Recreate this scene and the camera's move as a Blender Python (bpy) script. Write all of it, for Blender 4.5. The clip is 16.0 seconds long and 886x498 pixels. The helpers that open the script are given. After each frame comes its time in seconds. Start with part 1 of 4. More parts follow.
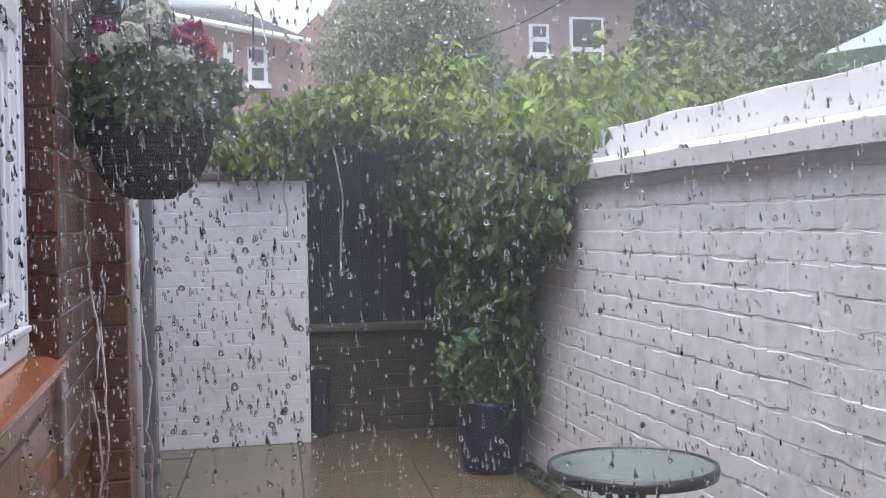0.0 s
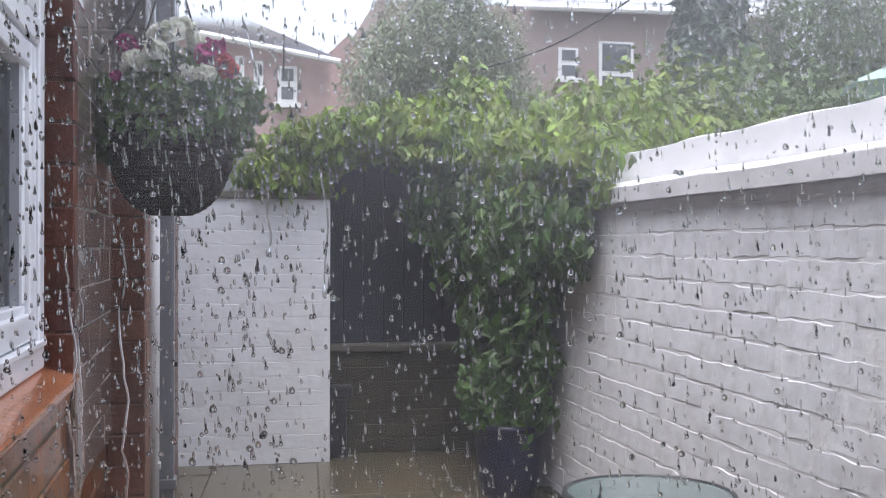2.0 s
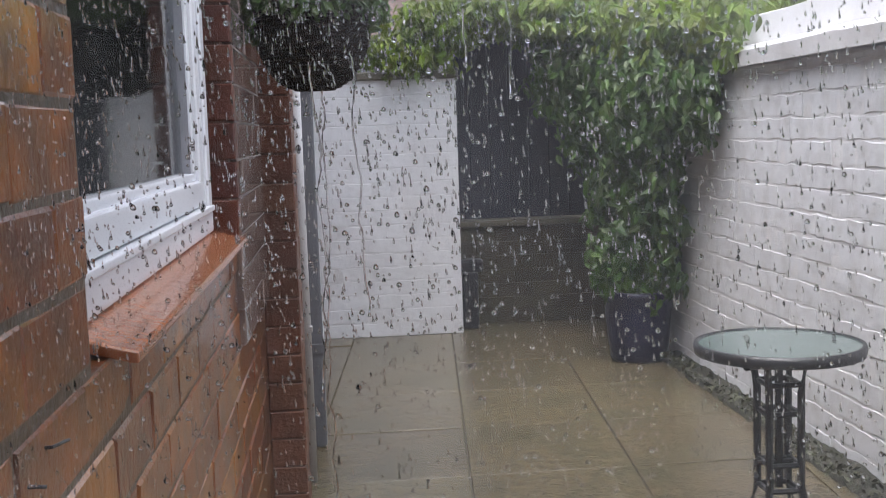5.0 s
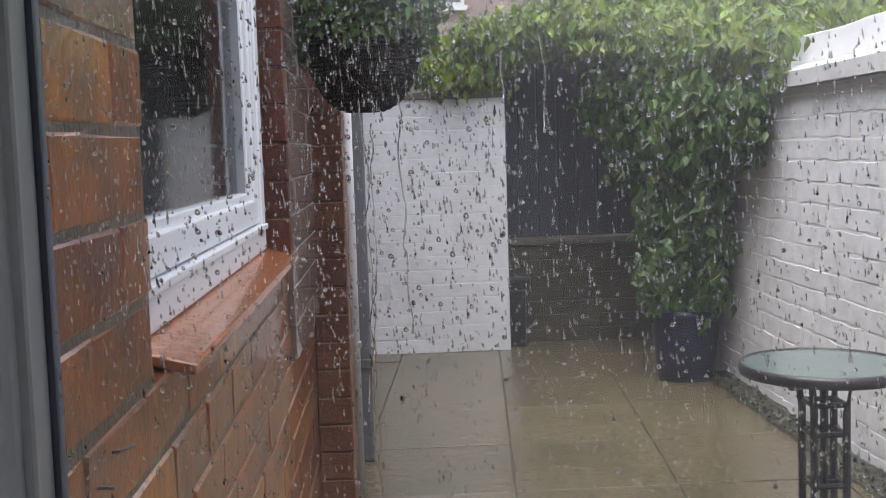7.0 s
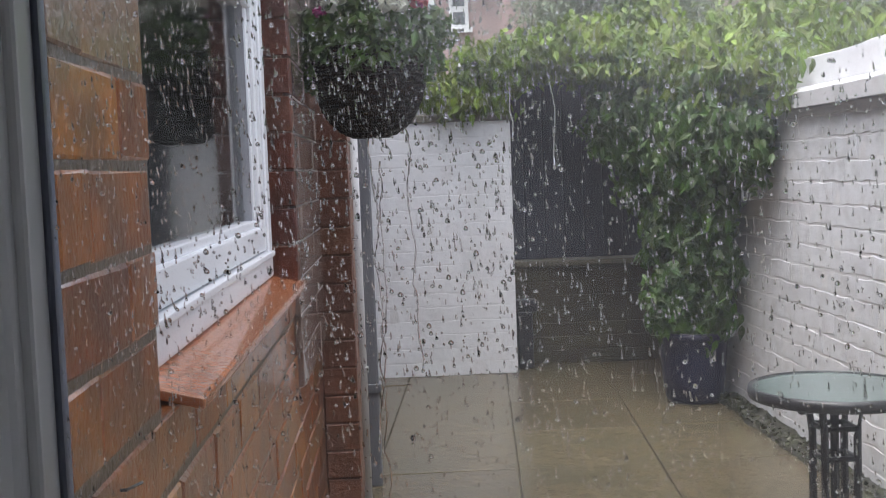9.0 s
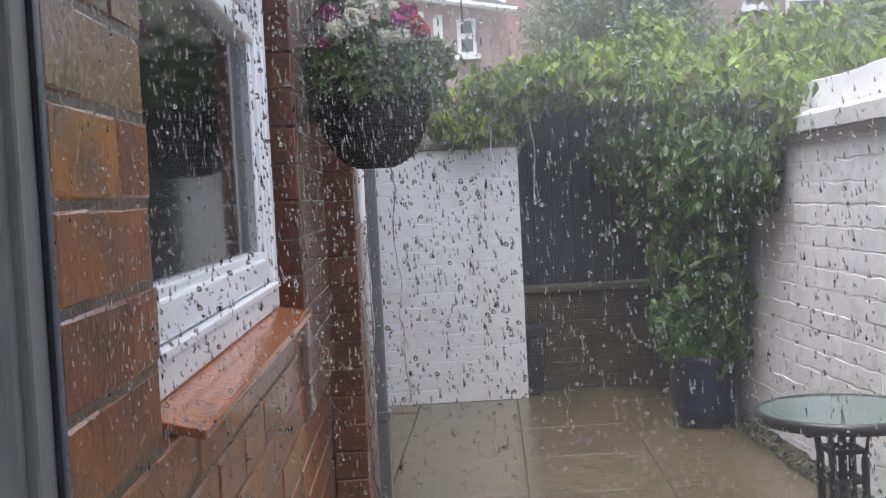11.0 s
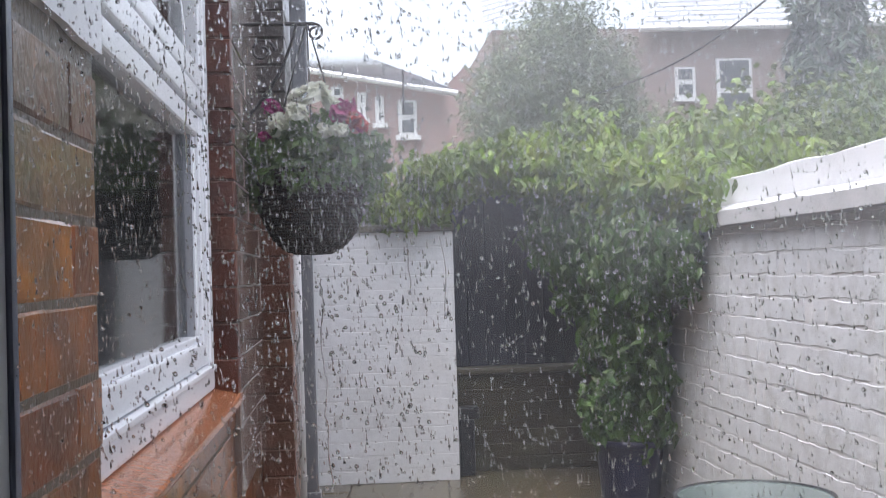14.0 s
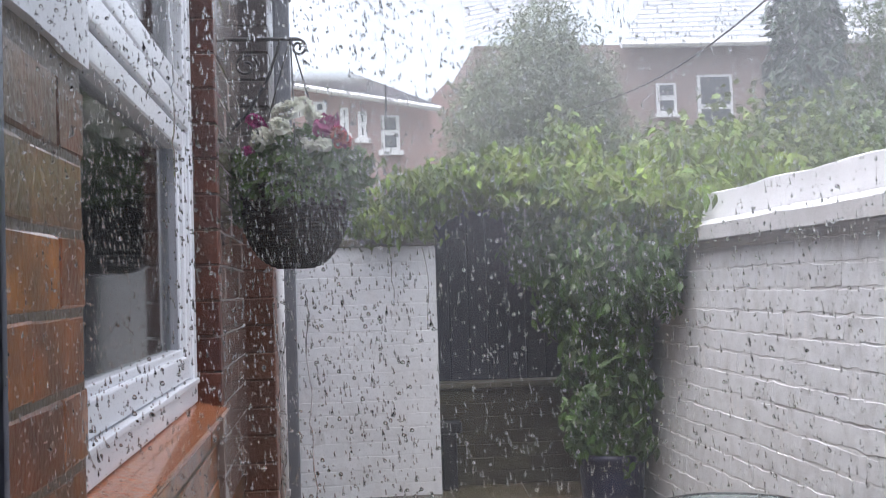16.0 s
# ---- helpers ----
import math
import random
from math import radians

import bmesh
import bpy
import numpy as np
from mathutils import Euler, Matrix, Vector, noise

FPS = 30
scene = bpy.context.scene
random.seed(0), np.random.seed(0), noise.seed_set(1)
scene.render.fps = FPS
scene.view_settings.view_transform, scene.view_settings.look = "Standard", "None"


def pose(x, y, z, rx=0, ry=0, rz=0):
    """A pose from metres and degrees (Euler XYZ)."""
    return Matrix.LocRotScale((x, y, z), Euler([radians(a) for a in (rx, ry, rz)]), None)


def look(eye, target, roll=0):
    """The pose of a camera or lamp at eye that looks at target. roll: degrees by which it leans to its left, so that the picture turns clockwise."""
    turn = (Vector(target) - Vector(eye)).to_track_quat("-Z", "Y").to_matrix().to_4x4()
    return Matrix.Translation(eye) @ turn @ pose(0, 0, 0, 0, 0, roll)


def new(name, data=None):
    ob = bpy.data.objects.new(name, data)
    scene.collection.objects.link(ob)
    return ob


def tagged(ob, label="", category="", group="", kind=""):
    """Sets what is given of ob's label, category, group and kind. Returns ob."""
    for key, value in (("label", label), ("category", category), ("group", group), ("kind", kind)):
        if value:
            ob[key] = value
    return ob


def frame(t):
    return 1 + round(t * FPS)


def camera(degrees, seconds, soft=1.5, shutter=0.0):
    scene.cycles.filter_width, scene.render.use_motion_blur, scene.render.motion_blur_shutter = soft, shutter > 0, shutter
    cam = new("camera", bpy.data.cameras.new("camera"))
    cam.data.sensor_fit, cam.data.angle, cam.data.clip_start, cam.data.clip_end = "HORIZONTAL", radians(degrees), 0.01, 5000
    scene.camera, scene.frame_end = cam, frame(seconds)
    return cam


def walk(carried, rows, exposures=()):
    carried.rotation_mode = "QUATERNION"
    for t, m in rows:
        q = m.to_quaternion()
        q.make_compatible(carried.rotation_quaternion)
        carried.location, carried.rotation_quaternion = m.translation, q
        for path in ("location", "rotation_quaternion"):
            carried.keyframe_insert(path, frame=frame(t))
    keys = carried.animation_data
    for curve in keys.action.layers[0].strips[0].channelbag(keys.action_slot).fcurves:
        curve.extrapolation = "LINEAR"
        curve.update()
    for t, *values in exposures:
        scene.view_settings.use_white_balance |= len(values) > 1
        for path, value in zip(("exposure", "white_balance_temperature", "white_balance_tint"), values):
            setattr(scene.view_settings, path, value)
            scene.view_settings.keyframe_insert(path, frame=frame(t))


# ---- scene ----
F_DEG = 43.72
cam = camera(F_DEG, 16.0, soft=1.05)
PATH = [  # seconds, place, heading to the right, tilt up, lean
    (0.0, 0.037, -0.754, 1.175, 12.698, -1.234, -0.918),
    (0.5, 0.035, -0.76, 1.172, 12.745, -1.351, -1.242),
    (1.0, 0.036, -0.76, 1.171, 12.613, -1.169, -0.565),
    (1.5, 0.043, -0.745, 1.169, 12.31, -0.681, -0.122),
    (2.0, 0.059, -0.748, 1.176, 11.337, -0.123, 0.181),
    (2.5, 0.061, -0.752, 1.178, 10.444, 0.605, 0.194),
    (3.0, 0.06, -0.73, 1.179, 9.282, 0.723, 0.117),
    (3.5, 0.038, -0.738, 1.174, 8.688, -1.17, 0.388),
    (4.0, 0.007, -0.794, 1.13, 7.764, -3.392, -0.671),
    (4.2, 0.0, -0.813, 1.121, 7.127, -4.235, -1.129),
    (6.3, 0.016, -0.936, 1.151, 3.326, -6.502, -1.553),
    (6.5, 0.01, -0.934, 1.141, 3.209, -5.715, -1.572),
    (7.0, 0.008, -0.935, 1.14, 2.416, -5.045, -1.812),
    (7.5, 0.002, -0.933, 1.139, 2.394, -4.535, -1.873),
    (8.0, 0.003, -0.95, 1.141, 2.361, -4.164, -2.029),
    (9.0, 0.006, -0.929, 1.151, 2.144, -3.953, -2.182),
    (9.2, 0.006, -0.928, 1.151, 2.018, -3.776, -2.195),
    (11.3, 0.025, -0.955, 1.158, 1.639, -2.187, -3.081),
    (11.5, 0.025, -0.953, 1.158, 1.782, -1.861, -3.094),
    (12.0, 0.029, -0.966, 1.166, 2.594, -1.299, -2.997),
    (12.5, 0.029, -1.046, 1.172, 3.666, -0.778, -3.001),
    (13.0, 0.023, -1.05, 1.171, 4.263, 0.117, -2.712),
    (13.5, 0.026, -1.037, 1.181, 4.761, 0.781, -2.413),
    (14.0, 0.034, -1.067, 1.186, 4.939, 1.275, -1.744),
    (14.5, 0.041, -1.079, 1.191, 5.186, 1.463, -1.521),
    (15.0, 0.038, -1.083, 1.187, 5.593, 1.811, -1.478),
    (15.5, 0.036, -1.081, 1.186, 5.711, 1.879, -1.716),
    (16.0, 0.032, -1.086, 1.183, 5.868, 2.024, -1.742),
]
walk(cam, [(t, pose(x, y, z, 90 + up, 0, -turn) @ pose(0, 0, 0, 0, 0, lean)) for t, x, y, z, turn, up, lean in PATH],
     exposures=[(0.0, 1.75, 6150, 14), (2.5, 1.75, 6180, 14), (4.0, 1.80, 6250, 13), (7.5, 1.81, 6380, 11), (9.2, 1.82, 6350, 11), (12.5, 1.87, 6280, 12), (16.0, 1.79, 6250, 12.5)])

# ---------------------------------------------------------------- world and sun
world = bpy.data.worlds.new("sky")
scene.world = world
world.use_nodes = True
wn, wl = world.node_tree.nodes, world.node_tree.links
sky = wn.new("ShaderNodeTexSky")
sky.sky_type, sky.sun_disc = "NISHITA", False
sky.sun_elevation, sky.sun_rotation = radians(75), radians(234)
sky.air_density, sky.dust_density, sky.ozone_density = 1.0, 4.0, 1.0
pale = wn.new("ShaderNodeHueSaturation")        # an overcast sky has little blue
pale.inputs["Saturation"].default_value = 0.42
wl.new(sky.outputs[0], pale.inputs["Color"])
wl.new(pale.outputs[0], wn["Background"].inputs["Color"])
wn["Background"].inputs["Strength"].default_value = 0.15
sun = new("sun", bpy.data.lights.new("sun", "SUN"))
sun.data.energy, sun.data.angle, sun.data.color = 1.2, radians(80), (1.0, 0.98, 0.96)
sun.matrix_world = look((-0.9, 1.6, 9.0), (1, 3, 0))

# ---------------------------------------------------------------- materials


def material(name, colour, rough=0.6, spread=None, scale=20.0, bump=0.0, bump_scale=60.0, metal=0.0, island=0.0,
             pieces=0.0, coat=0.0, stain=None, stain_scale=3.0, stain_amount=0.5, through_light=0.0):
    """A surface: base colour with fine grain, larger stains, relief, and shifts from piece to piece."""
    m = bpy.data.materials.new(name)
    m.use_nodes = True
    n, l = m.node_tree.nodes, m.node_tree.links
    b = n["Principled BSDF"]
    b.inputs["Roughness"].default_value, b.inputs["Metallic"].default_value = rough, metal
    b.inputs["Coat Weight"].default_value, b.inputs["Coat Roughness"].default_value = coat, 0.08
    co = n.new("ShaderNodeNewGeometry")
    fine = n.new("ShaderNodeTexNoise")
    fine.inputs["Scale"].default_value, fine.inputs["Detail"].default_value = scale, 6
    l.new(co.outputs["Position"], fine.inputs["Vector"])
    ramp = n.new("ShaderNodeValToRGB")
    ramp.color_ramp.elements[0].position, ramp.color_ramp.elements[1].position = 0.3, 0.72
    ramp.color_ramp.elements[0].color = (*(spread or [c * 0.75 for c in colour]), 1)
    ramp.color_ramp.elements[1].color = (*colour, 1)
    l.new(fine.outputs["Fac"], ramp.inputs["Fac"])
    out = ramp.outputs["Color"]
    if stain:
        big = n.new("ShaderNodeTexNoise")
        big.inputs["Scale"].default_value, big.inputs["Detail"].default_value = stain_scale, 5
        l.new(co.outputs["Position"], big.inputs["Vector"])
        lim = n.new("ShaderNodeMapRange")
        lim.inputs["From Min"].default_value, lim.inputs["From Max"].default_value = 0.45, 0.75
        lim.inputs["To Max"].default_value = stain_amount
        l.new(big.outputs["Fac"], lim.inputs["Value"])
        mix = n.new("ShaderNodeMix")
        mix.data_type = "RGBA"
        l.new(lim.outputs["Result"], mix.inputs["Factor"])
        l.new(out, mix.inputs["A"])
        mix.inputs["B"].default_value = (*stain, 1)
        out = mix.outputs["Result"]
    if island or pieces:
        hsv = n.new("ShaderNodeHueSaturation")
        rnd = co.outputs["Random Per Island"] if island else n.new("ShaderNodeObjectInfo").outputs["Random"]
        amount = island or pieces
        val = n.new("ShaderNodeMapRange")
        val.inputs["To Min"].default_value, val.inputs["To Max"].default_value = 1 - amount, 1 + amount
        l.new(rnd, val.inputs["Value"])
        l.new(val.outputs["Result"], hsv.inputs["Value"])
        hue = n.new("ShaderNodeMapRange")
        hue.inputs["To Min"].default_value, hue.inputs["To Max"].default_value = 0.5 - 0.035 * amount, 0.5 + 0.035 * amount
        l.new(val.outputs["Result"], hue.inputs["Value"])
        hue.inputs["From Min"].default_value, hue.inputs["From Max"].default_value = 1 - amount, 1 + amount
        l.new(hue.outputs["Result"], hsv.inputs["Hue"])
        l.new(out, hsv.inputs["Color"])
        out = hsv.outputs["Color"]
    l.new(out, b.inputs["Base Color"])
    if bump:
        rel = n.new("ShaderNodeTexNoise")
        rel.inputs["Scale"].default_value, rel.inputs["Detail"].default_value = bump_scale, 5
        l.new(co.outputs["Position"], rel.inputs["Vector"])
        bp = n.new("ShaderNodeBump")
        bp.inputs["Strength"].default_value, bp.inputs["Distance"].default_value = bump, 0.01
        l.new(rel.outputs["Fac"], bp.inputs["Height"])
        l.new(bp.outputs["Normal"], b.inputs["Normal"])
    if through_light:
        tr = n.new("ShaderNodeBsdfTranslucent")
        l.new(out, tr.inputs["Color"])
        mx = n.new("ShaderNodeMixShader")
        mx.inputs[0].default_value = through_light
        l.new(b.outputs[0], mx.inputs[1])
        l.new(tr.outputs[0], mx.inputs[2])
        l.new(mx.outputs[0], n["Material Output"].inputs["Surface"])
    return m


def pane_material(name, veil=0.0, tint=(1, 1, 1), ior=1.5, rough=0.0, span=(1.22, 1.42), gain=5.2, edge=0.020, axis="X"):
    """Thin clear glass: see-through, mirror by Fresnel, and a scattering layer (veil) that lays haze over what lies
    behind.
    """
    m = bpy.data.materials.new(name)
    m.use_nodes = True
    n, l = m.node_tree.nodes, m.node_tree.links
    n.remove(n["Principled BSDF"])
    clear, mirror, fres = n.new("ShaderNodeBsdfTransparent"), n.new("ShaderNodeBsdfGlossy"), n.new("ShaderNodeFresnel")
    clear.inputs["Color"].default_value = (*tint, 1)
    mirror.inputs["Roughness"].default_value = rough
    fres.inputs["IOR"].default_value = ior
    a = n.new("ShaderNodeMixShader")
    l.new(fres.outputs[0], a.inputs[0])
    l.new(clear.outputs[0], a.inputs[1])
    l.new(mirror.outputs[0], a.inputs[2])
    out = a.outputs[0]
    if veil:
        haze, c = n.new("ShaderNodeBsdfTranslucent"), n.new("ShaderNodeMixShader")
        haze.inputs["Color"].default_value = (0.9, 0.9, 0.92, 1)
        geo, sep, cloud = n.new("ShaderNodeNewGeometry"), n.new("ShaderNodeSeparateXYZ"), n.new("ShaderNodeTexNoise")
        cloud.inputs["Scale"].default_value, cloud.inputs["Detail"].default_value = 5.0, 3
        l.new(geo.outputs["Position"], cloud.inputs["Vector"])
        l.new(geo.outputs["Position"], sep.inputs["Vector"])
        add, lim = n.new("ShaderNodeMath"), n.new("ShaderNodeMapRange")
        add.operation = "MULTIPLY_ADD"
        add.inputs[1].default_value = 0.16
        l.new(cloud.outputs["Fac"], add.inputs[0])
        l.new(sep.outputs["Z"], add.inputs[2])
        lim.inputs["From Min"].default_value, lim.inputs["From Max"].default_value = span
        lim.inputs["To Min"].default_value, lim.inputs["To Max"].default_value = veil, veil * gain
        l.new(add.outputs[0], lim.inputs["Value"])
        # the haze thins left of edge, over the near things
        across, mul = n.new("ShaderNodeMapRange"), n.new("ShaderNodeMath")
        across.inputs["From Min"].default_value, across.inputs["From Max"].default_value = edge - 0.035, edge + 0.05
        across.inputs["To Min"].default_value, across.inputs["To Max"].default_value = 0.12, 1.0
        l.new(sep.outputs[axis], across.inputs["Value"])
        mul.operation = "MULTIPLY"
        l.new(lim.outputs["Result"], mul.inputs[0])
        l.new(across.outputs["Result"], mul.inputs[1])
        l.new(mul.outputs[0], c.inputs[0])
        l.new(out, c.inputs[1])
        l.new(haze.outputs[0], c.inputs[2])
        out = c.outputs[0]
    l.new(out, n["Material Output"].inputs["Surface"])
    return m


def water_material():
    m = bpy.data.materials.new("water")
    m.use_nodes = True
    b = m.node_tree.nodes["Principled BSDF"]
    b.inputs["Transmission Weight"].default_value, b.inputs["IOR"].default_value, b.inputs["Roughness"].default_value = 1, 1.33, 0
    b.inputs["Base Color"].default_value = (1, 1, 1, 1)
    return m


WHITE = material("white masonry paint", (0.815, 0.825, 0.85), 0.52, (0.755, 0.765, 0.79), 14, 0.5, 28, stain=(0.50, 0.49, 0.47), stain_scale=5, stain_amount=0.3, pieces=0.03)
WHITE_EAST = material("worn white masonry paint", (0.755, 0.77, 0.805), 0.46, (0.685, 0.70, 0.735), 14, 0.5, 24, stain=(0.38, 0.37, 0.35), stain_scale=15, stain_amount=0.45, pieces=0.04)
WHITE_JOINT = material("painted joint", (0.80, 0.80, 0.82), 0.45, (0.72, 0.72, 0.74), 30, 0.5, 40, stain=(0.40, 0.39, 0.37), stain_scale=7, stain_amount=0.35)
WET_WHITE = material("wet white coping", (0.76, 0.76, 0.78), 0.22, (0.74, 0.74, 0.76), 9, 0.25, 30, stain=(0.35, 0.34, 0.32), stain_scale=6, stain_amount=0.4)
BRICK = material("orange brick", (0.42, 0.120, 0.012), 0.34, (0.15, 0.042, 0.008), 16, 0.5, 90, pieces=0.30, stain=(0.13, 0.07, 0.035), stain_scale=9, stain_amount=0.7, coat=0.6)
BRICK_BROWN = material("weathered brown brick", (0.27, 0.098, 0.026), 0.34, (0.12, 0.046, 0.017), 16, 0.5, 90, pieces=0.25, stain=(0.09, 0.055, 0.032), stain_scale=7, stain_amount=0.8, coat=0.5)
UPPER_BRICK = material("dark grey wet brick", (0.075, 0.060, 0.058), 0.35, (0.045, 0.036, 0.036), 14, 0.5, 80, pieces=0.15, stain=(0.10, 0.085, 0.08), stain_scale=6, stain_amount=0.5, coat=0.4)
UPPER_MORTAR = material("dark grey mortar", (0.060, 0.050, 0.048), 0.5, (0.04, 0.034, 0.033), 50, 0.5, 110)
BRICK_FAR = material("orange brick beyond", (0.17, 0.063, 0.019), 0.30, (0.085, 0.034, 0.014), 16, 0.5, 90, island=0.30, stain=(0.12, 0.07, 0.05), stain_scale=9, stain_amount=0.7, coat=0.45)
MORTAR = material("mortar", (0.115, 0.074, 0.038), 0.35, (0.060, 0.038, 0.020), 60, 0.7, 120, stain=(0.14, 0.115, 0.09), stain_scale=14, stain_amount=0.6)
PALE_MORTAR = material("pale wet mortar", (0.25, 0.21, 0.19), 0.35, (0.20, 0.165, 0.15), 50, 0.6, 110)
PIER_MORTAR = material("brown-red mortar", (0.10, 0.045, 0.028), 0.6, (0.065, 0.03, 0.02), 50, 0.5, 110)
PIER_BRICK = material("brown-red brick", (0.21, 0.085, 0.05), 0.4, (0.125, 0.050, 0.03), 14, 0.5, 80, pieces=0.15, stain=(0.09, 0.055, 0.04), stain_scale=4, stain_amount=0.7)
# the wet sheen at a grazing view is put into this paler brick
SHEEN_BRICK = material("wet brick with painted sheen", (0.29, 0.225, 0.20), 0.25, (0.21, 0.155, 0.135), 14, 0.4, 80, pieces=0.2, stain=(0.17, 0.13, 0.11), stain_scale=7, stain_amount=0.7, coat=0.9)
RED_BRICK = material("dark red brick", (0.135, 0.034, 0.015), 0.35, (0.065, 0.018, 0.010), 20, 0.4, 90, pieces=0.2)
TERRACOTTA = material("terracotta tile", (0.54, 0.205, 0.085), 0.20, (0.40, 0.14, 0.058), 18, 0.2, 60, stain=(0.27, 0.11, 0.06), stain_scale=12, stain_amount=0.4, coat=0.6)
PLASTIC = material("white window plastic", (0.86, 0.87, 0.90), 0.25, (0.83, 0.84, 0.87), 8, stain=(0.55, 0.55, 0.55), stain_scale=4, stain_amount=0.2)
# the shade in the glass reveal is put into this bead's grey
SHADED_BEAD = material("shade-grey glazing bead", (0.42, 0.43, 0.47), 0.3, (0.36, 0.37, 0.41), 10)
GASKET = material("blue-grey rubber seal", (0.13, 0.145, 0.20), 0.35)
ROOM = material("pale room paint", (0.74, 0.73, 0.71), 0.8, stain=(0.48, 0.47, 0.45))
# the gloom of the room beyond the window is put into this colour
DARK = material("dark room gloom", (0.16, 0.155, 0.15), 0.8, stain=(0.11, 0.1, 0.1))
SLAB = material("buff paving", (0.135, 0.110, 0.064), 0.24, (0.088, 0.072, 0.040), 25, 0.18, 70, pieces=0.14, stain=(0.065, 0.062, 0.034), stain_scale=2.8, stain_amount=0.9)
GRIT = material("wet joint grit", (0.092, 0.080, 0.052), 0.5, bump=0.5)
EARTH = material("ground", (0.10, 0.10, 0.06), 0.9, (0.06, 0.07, 0.035), 3, stain=(0.14, 0.12, 0.09))
BROWN_BRICK = material("brown brick", (0.082, 0.070, 0.040), 0.75, (0.056, 0.046, 0.028), 18, 0.5, 80, pieces=0.2, stain=(0.05, 0.048, 0.03), stain_scale=5, stain_amount=0.7)
TIMBER = material("dark stained timber", (0.047, 0.049, 0.066), 0.6, (0.033, 0.034, 0.048), 30, 0.4, 50, pieces=0.12)
STONE = material("weathered stone ledge", (0.125, 0.11, 0.078), 0.5, (0.085, 0.074, 0.052), 20, 0.4, 60, stain=(0.15, 0.14, 0.10))
MOSS = material("wet moss", (0.045, 0.042, 0.026), 0.6, (0.022, 0.022, 0.014), 40, 0.8, 90)
MOSS_LEAF = material("moss fronds", (0.055, 0.060, 0.026), 0.5, (0.030, 0.030, 0.016), 30, island=0.5)
IRON = material("black cast iron", (0.022, 0.022, 0.025), 0.35, bump=0.3, metal=0.0)
BLUE = material("dark blue glaze", (0.008, 0.009, 0.048), 0.40, (0.006, 0.006, 0.028), 12, stain=(0.03, 0.03, 0.05))
PIPE = material("grey drainpipe", (0.17, 0.175, 0.195), 0.3, (0.13, 0.135, 0.15), 10)
PALE_PIPE = material("pale pipe", (0.55, 0.54, 0.54), 0.35, (0.45, 0.44, 0.44), 10, stain=(0.3, 0.28, 0.26))
WICKER = material("dark wicker", (0.020, 0.012, 0.009), 0.9, (0.011, 0.007, 0.005), 60, island=0.4)
LINER = material("basket liner", (0.016, 0.011, 0.009), 0.9)
for m in (WICKER, LINER):
    m.node_tree.nodes["Principled BSDF"].inputs["Specular IOR Level"].default_value = 0.12
# one creeper in two greens: lit top, and shade put into the hanging part
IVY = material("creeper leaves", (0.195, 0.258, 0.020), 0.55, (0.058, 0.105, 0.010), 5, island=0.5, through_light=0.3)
IVY_SHADED = material("shade-green creeper leaves", (0.072, 0.132, 0.018), 0.5, (0.025, 0.056, 0.010), 5, island=0.45, through_light=0.16)
BUSH = material("shrub leaves", (0.12, 0.165, 0.055), 0.6, (0.07, 0.11, 0.035), 3, island=0.4, through_light=0.25)
HEDGE = material("hedge leaves", (0.17, 0.22, 0.045), 0.55, (0.09, 0.13, 0.03), 3, island=0.4, through_light=0.25)
# leaf green lightened so that the far tree looks hazed
TREE = material("hazed tree leaves", (0.235, 0.27, 0.175), 0.6, (0.165, 0.20, 0.125), 1.5, island=0.35, through_light=0.25)
CONIFER = material("conifer needles", (0.07, 0.11, 0.07), 0.6, (0.05, 0.08, 0.05), 2, island=0.4)
BARK = material("bark", (0.10, 0.075, 0.05), 0.8, bump=0.6)
PLANT = material("basket leaves", (0.10, 0.165, 0.034), 0.4, (0.042, 0.080, 0.018), 25, island=0.45, through_light=0.25)
PETAL_W = material("white petals", (0.80, 0.80, 0.74), 0.5, (0.7, 0.72, 0.6), 40, island=0.08, through_light=0.45)
PETAL_P = material("magenta petals", (0.42, 0.035, 0.20), 0.5, (0.26, 0.02, 0.14), 40, island=0.25, through_light=0.3)
PETAL_R = material("coral red petals", (0.60, 0.10, 0.10), 0.5, (0.45, 0.05, 0.08), 40, island=0.2, through_light=0.3)
# rain haze over the far houses is put into these paler bricks
FAR_BRICK = material("hazed far brick", (0.42, 0.31, 0.295), 0.8, (0.33, 0.235, 0.22), 4, stain=(0.28, 0.20, 0.185), stain_scale=0.7)
FAR_BROWN = material("hazed far brown brick", (0.31, 0.245, 0.225), 0.8, (0.25, 0.195, 0.18), 4, stain=(0.22, 0.17, 0.15), stain_scale=0.7)
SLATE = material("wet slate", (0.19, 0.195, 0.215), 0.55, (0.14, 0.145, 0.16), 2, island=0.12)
# paler than SLATE: the sky's reflection on wet roofs is put into the colour
SHEEN_SLATE = material("wet slate with painted sky sheen", (0.46, 0.47, 0.50), 0.22, (0.38, 0.39, 0.42), 2, island=0.10)
FAR_WHITE = material("far white paint", (0.8, 0.8, 0.8), 0.5)
FAR_GLASS = material("far window glass", (0.10, 0.11, 0.12), 0.08)
PARASOL = material("pale green canvas", (0.42, 0.56, 0.50), 0.7, through_light=0.3)
GREY_BOARD = material("weathered grey board", (0.16, 0.165, 0.17), 0.7, (0.12, 0.125, 0.13), 12, 0.4, 40, pieces=0.15)
WIRE = material("black cable", (0.02, 0.02, 0.02), 0.5)
TABLE_GLASS = material("wet table glass", (0.13, 0.165, 0.16), 0.14, (0.09, 0.12, 0.115), 6, 0.10, 40)
# veil lays added haze on the far view, thickest up and right
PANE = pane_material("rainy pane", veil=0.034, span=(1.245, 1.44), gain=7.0)
